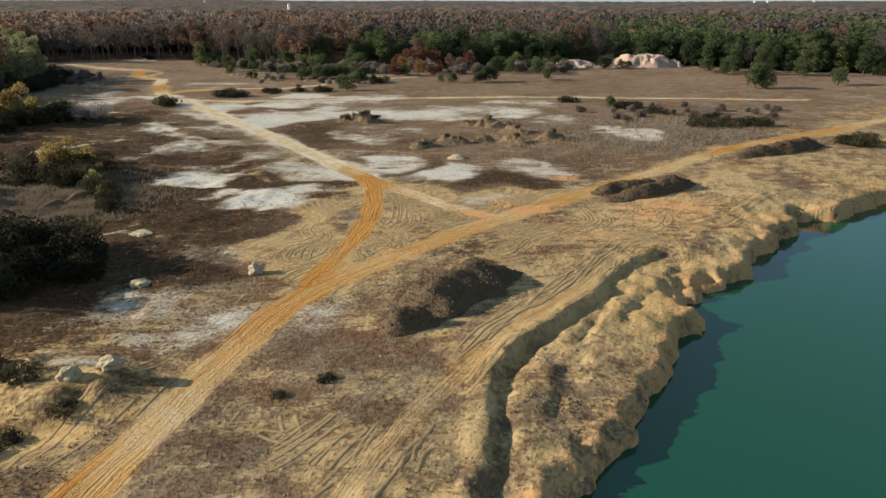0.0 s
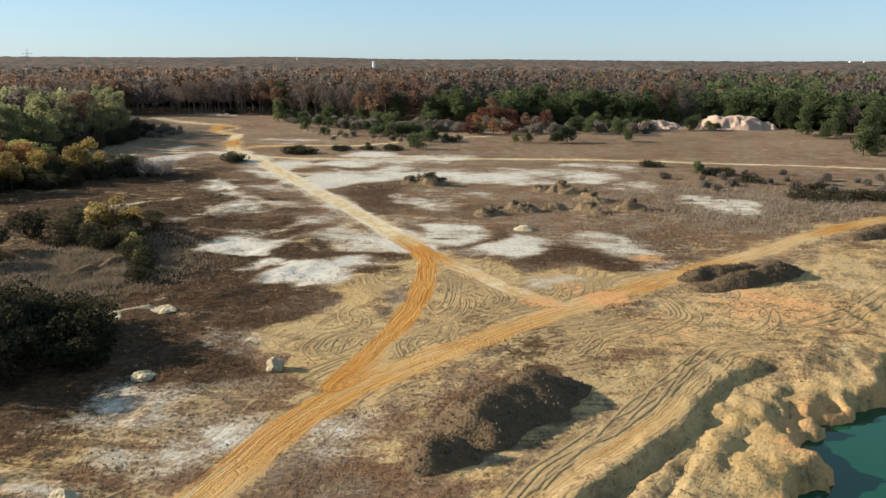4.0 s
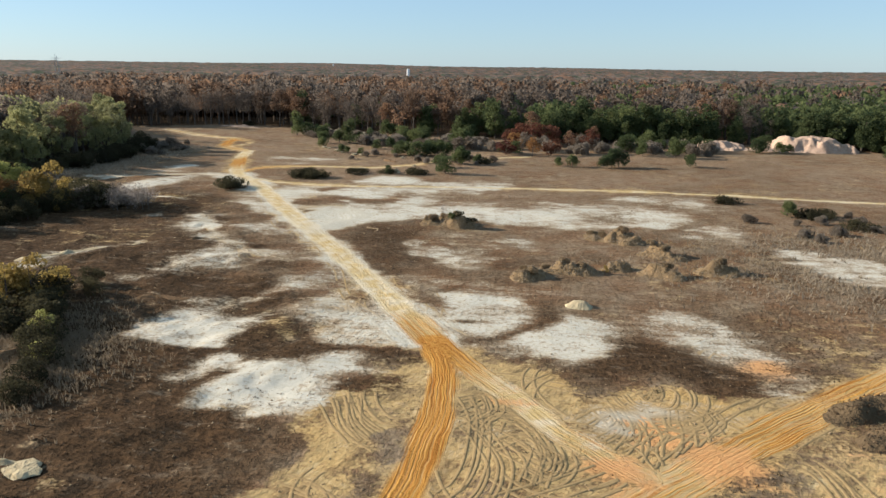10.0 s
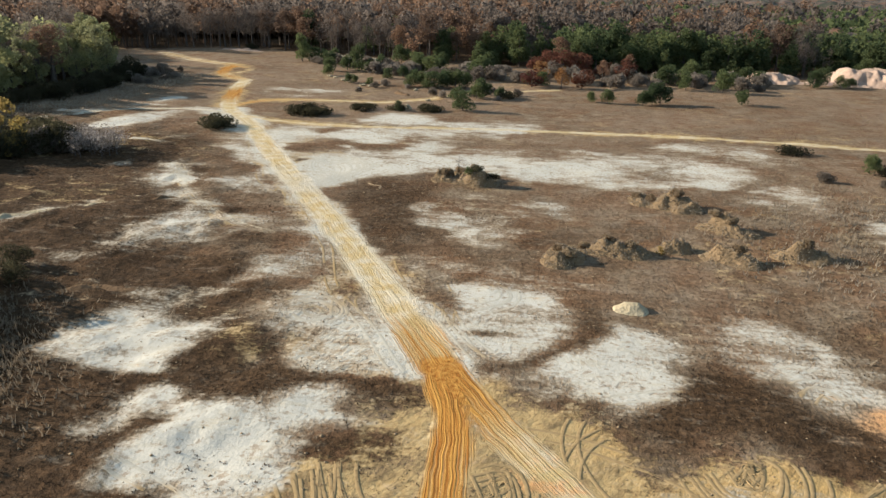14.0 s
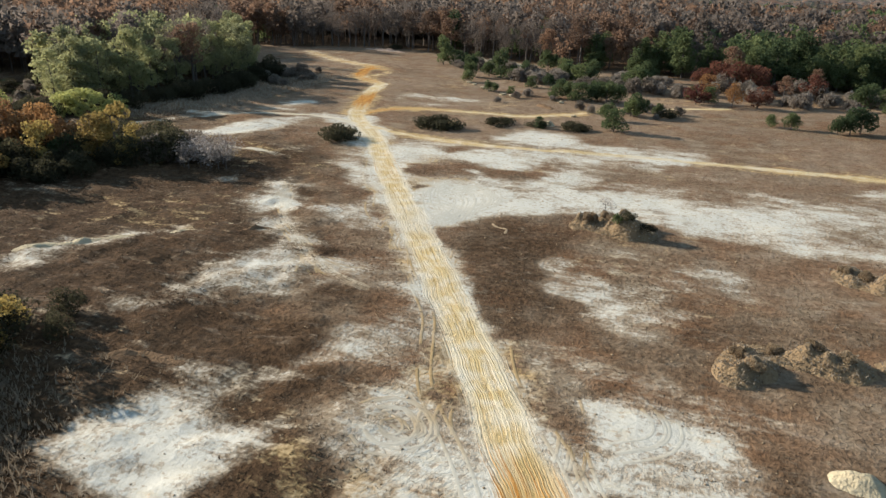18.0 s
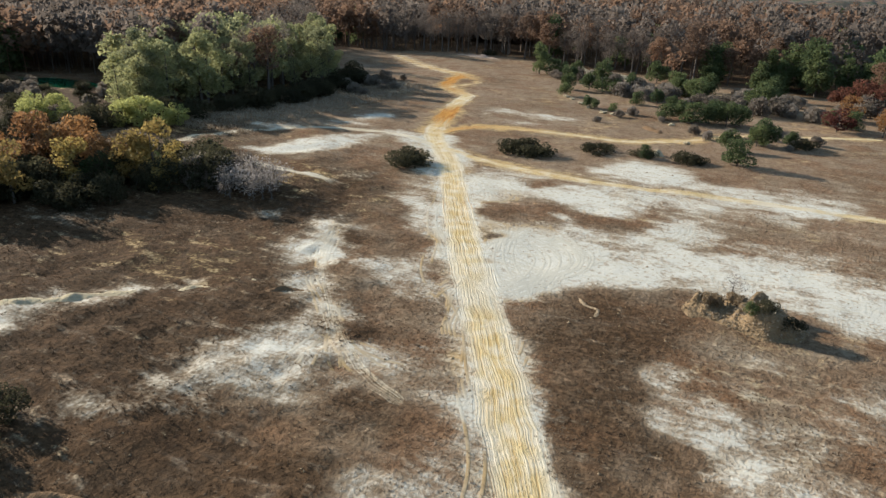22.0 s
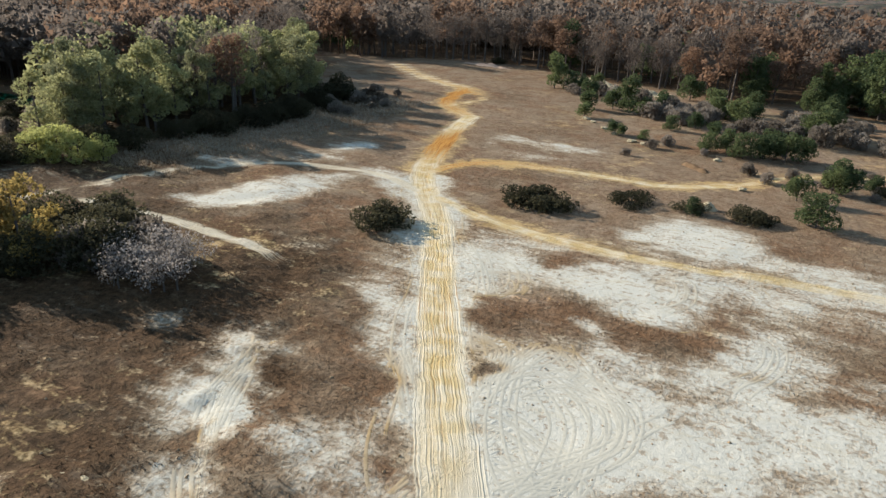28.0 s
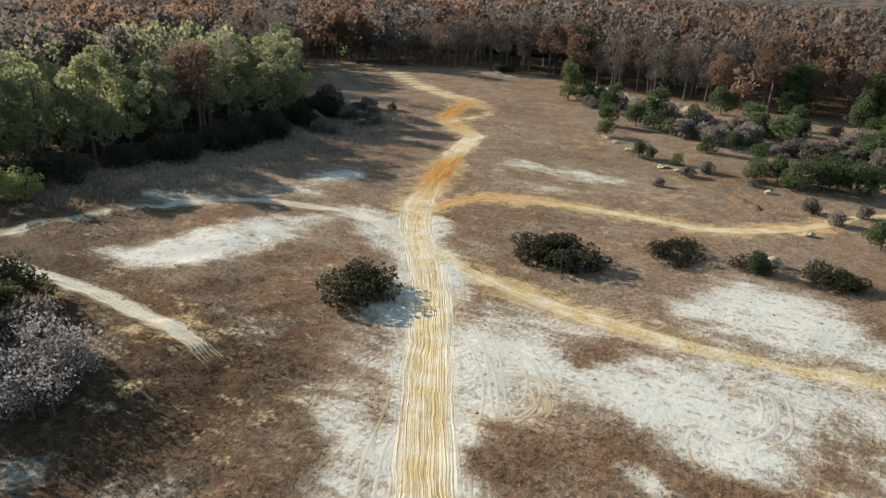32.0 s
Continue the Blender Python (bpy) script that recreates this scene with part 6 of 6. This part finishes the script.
def pylon(x, y, high, turn):
    """A lattice power pylon."""
    root = new("power_pylon")
    root.matrix_basis = pose(x, y, 0, 0, 0, turn)
    for sx in (-1, 1):
        for sy in (-1, 1):
            part("leg", mesh_of("leg", *tube((3.2 * sx, 3.2 * sy, -0.4), (0.5 * sx, 0.5 * sy, high), 0.13, 0.08, 4), STEEL), root)
    for z in (0.55, 0.72, 0.89):
        part("arm", mesh_of("arm", *tube((-4.2, 0, high * z), (4.2, 0, high * z), 0.11, 0.11, 4), STEEL), root)
    for k in range(6):
        z0, z1 = high * k / 6.5, high * (k + 1) / 6.5
        w0, w1 = 3.2 - 2.7 * k / 6.5, 3.2 - 2.7 * (k + 1) / 6.5
        for sy in (-1, 1):
            part("brace", mesh_of("brace", *tube((-w0, sy * w0, z0), (w1, sy * w1, z1), 0.06, 0.06, 4), STEEL), root)
            part("brace", mesh_of("brace", *tube((w0, sy * w0, z0), (-w1, sy * w1, z1), 0.06, 0.06, 4), STEEL), root)
    return tagged(root, "grey steel lattice power pylon rising from the woods", "pylon")


pylon(-374, 612, 34, 30)
pylon(-440, 600, 34, 30)

# ---- dry grass ----
def tufts(name, x, y, high, wide, blades, material, label, rng, z=None):
    n = len(x)
    z = ground_z(x, y) if z is None else z
    t = rng.uniform(0, 6.283, (n, blades))
    lean = rng.uniform(0.2, 0.9, (n, blades))
    h = high[:, None] * rng.uniform(0.6, 1.2, (n, blades))
    off = rng.normal(size=(n, blades, 2)) * wide * 0.9
    px, py = x[:, None] + off[..., 0], y[:, None] + off[..., 1]
    pz = z[:, None] - 0.05 + 0 * px
    c, s = np.cos(t), np.sin(t)
    v = np.stack([np.stack([px - s * wide, py + c * wide, pz], -1), np.stack([px + s * wide, py - c * wide, pz], -1),
                  np.stack([px + c * lean * h, py + s * lean * h, pz + h], -1)], 2).reshape(-1, 3)
    f = np.arange(len(v)).reshape(-1, 3)
    k = np.clip(np.searchsorted(gy, y), 0, len(gy) - 1) * nx + np.clip(np.searchsorted(gx, x), 0, nx - 1)
    # blades take on the ground's dark value, its painted shade included
    tint = np.repeat(np.clip(0.7 + 0.25 * smooth(130, 185, y) - 0.75 * dark[k] + 0.35 * fbm(x, y, 9, 120, 3) + rng.normal(size=n) * 0.07, 0, 1), 3 * blades)
    return tagged(new(name, mesh_of(name, v, f, material, [("tint", tint)])), label, "grass", kind="stuff")


rng = np.random.default_rng(31)
n = 500000
x, y = rng.uniform(-112, 80, n), 24 + 230 * rng.uniform(0, 1, n) ** 1.25
ok = rng.uniform(0, 1, n) < cover(x, y) ** 1.2 * (0.62 + 0.5 * fbm(x, y, 12, 130, 3))
x, y = x[ok], y[ok]
tufts("dry_grass", x, y, rng.uniform(0.06, 0.2, len(x)), 0.06, 3, GRASS, "short brown dry grass on the pit floor", rng)
n = 26000
x, y = np.concatenate([rng.normal(-44, 5, n // 2), rng.normal(52, 12, n // 4), rng.uniform(-112, -92, n // 4)]), np.concatenate([rng.normal(94, 6, n // 2), rng.normal(134, 10, n // 4), rng.uniform(185, 262, n // 4)])
ok = (cover(x, y) > 0.4) & ((x > -60) | (x > np.interp(y, LEFT_Y, LEFT_X)))
x, y = x[ok], y[ok]
tufts("reed_grass", x, y, rng.uniform(0.3, 0.75, len(x)), 0.06, 3, REED, "tall greyish reed grass", rng)

n = 16000
x, y = rng.uniform(-20, 45, n), rng.uniform(26, 92, n)
k = at_grid(wet, x, y)
ok = (k > 1.0) & (at_grid(road, x, y) < 0.2) & (fbm(x, y, 5, 150, 3) + 0.6 * (k < 13) > 0.15)
x, y = x[ok], y[ok]
tufts("scrub_tufts", x, y, rng.uniform(0.05, 0.17, len(x)), 0.06, 4, GRASS, "sparse dark scrub tufts on the sandy shore", rng)
# grass on the berms and mounds
for start, blades in (("earth_berm", GRASS), ("earth_mound", REED)):
    bx, by, bz = [], [], []
    for ob in [o for o in scene.objects if o.name.startswith(start)]:
        co = np.empty(3 * len(ob.data.vertices), np.float32)
        ob.data.vertices.foreach_get("co", co)
        co = co.reshape(-1, 3)
        co = co[co[:, 2] > ground_z(co[:, 0], co[:, 1]) + 0.1]
        if start == "earth_berm":
            co = np.repeat(co, 3, 0)
        co = co + rng.normal(size=(len(co), 3)) * (0.15, 0.15, 0)
        bx.append(co[:, 0]), by.append(co[:, 1]), bz.append(co[:, 2])
    bx, by, bz = (np.concatenate(a) for a in (bx, by, bz))
    tufts("dry_grass", bx, by, rng.uniform(0.06, 0.2, len(bx)), 0.07, 3, blades, "brown dry grass growing over the berms" if blades is GRASS else "straw-coloured grass growing over the mounds", rng, bz)
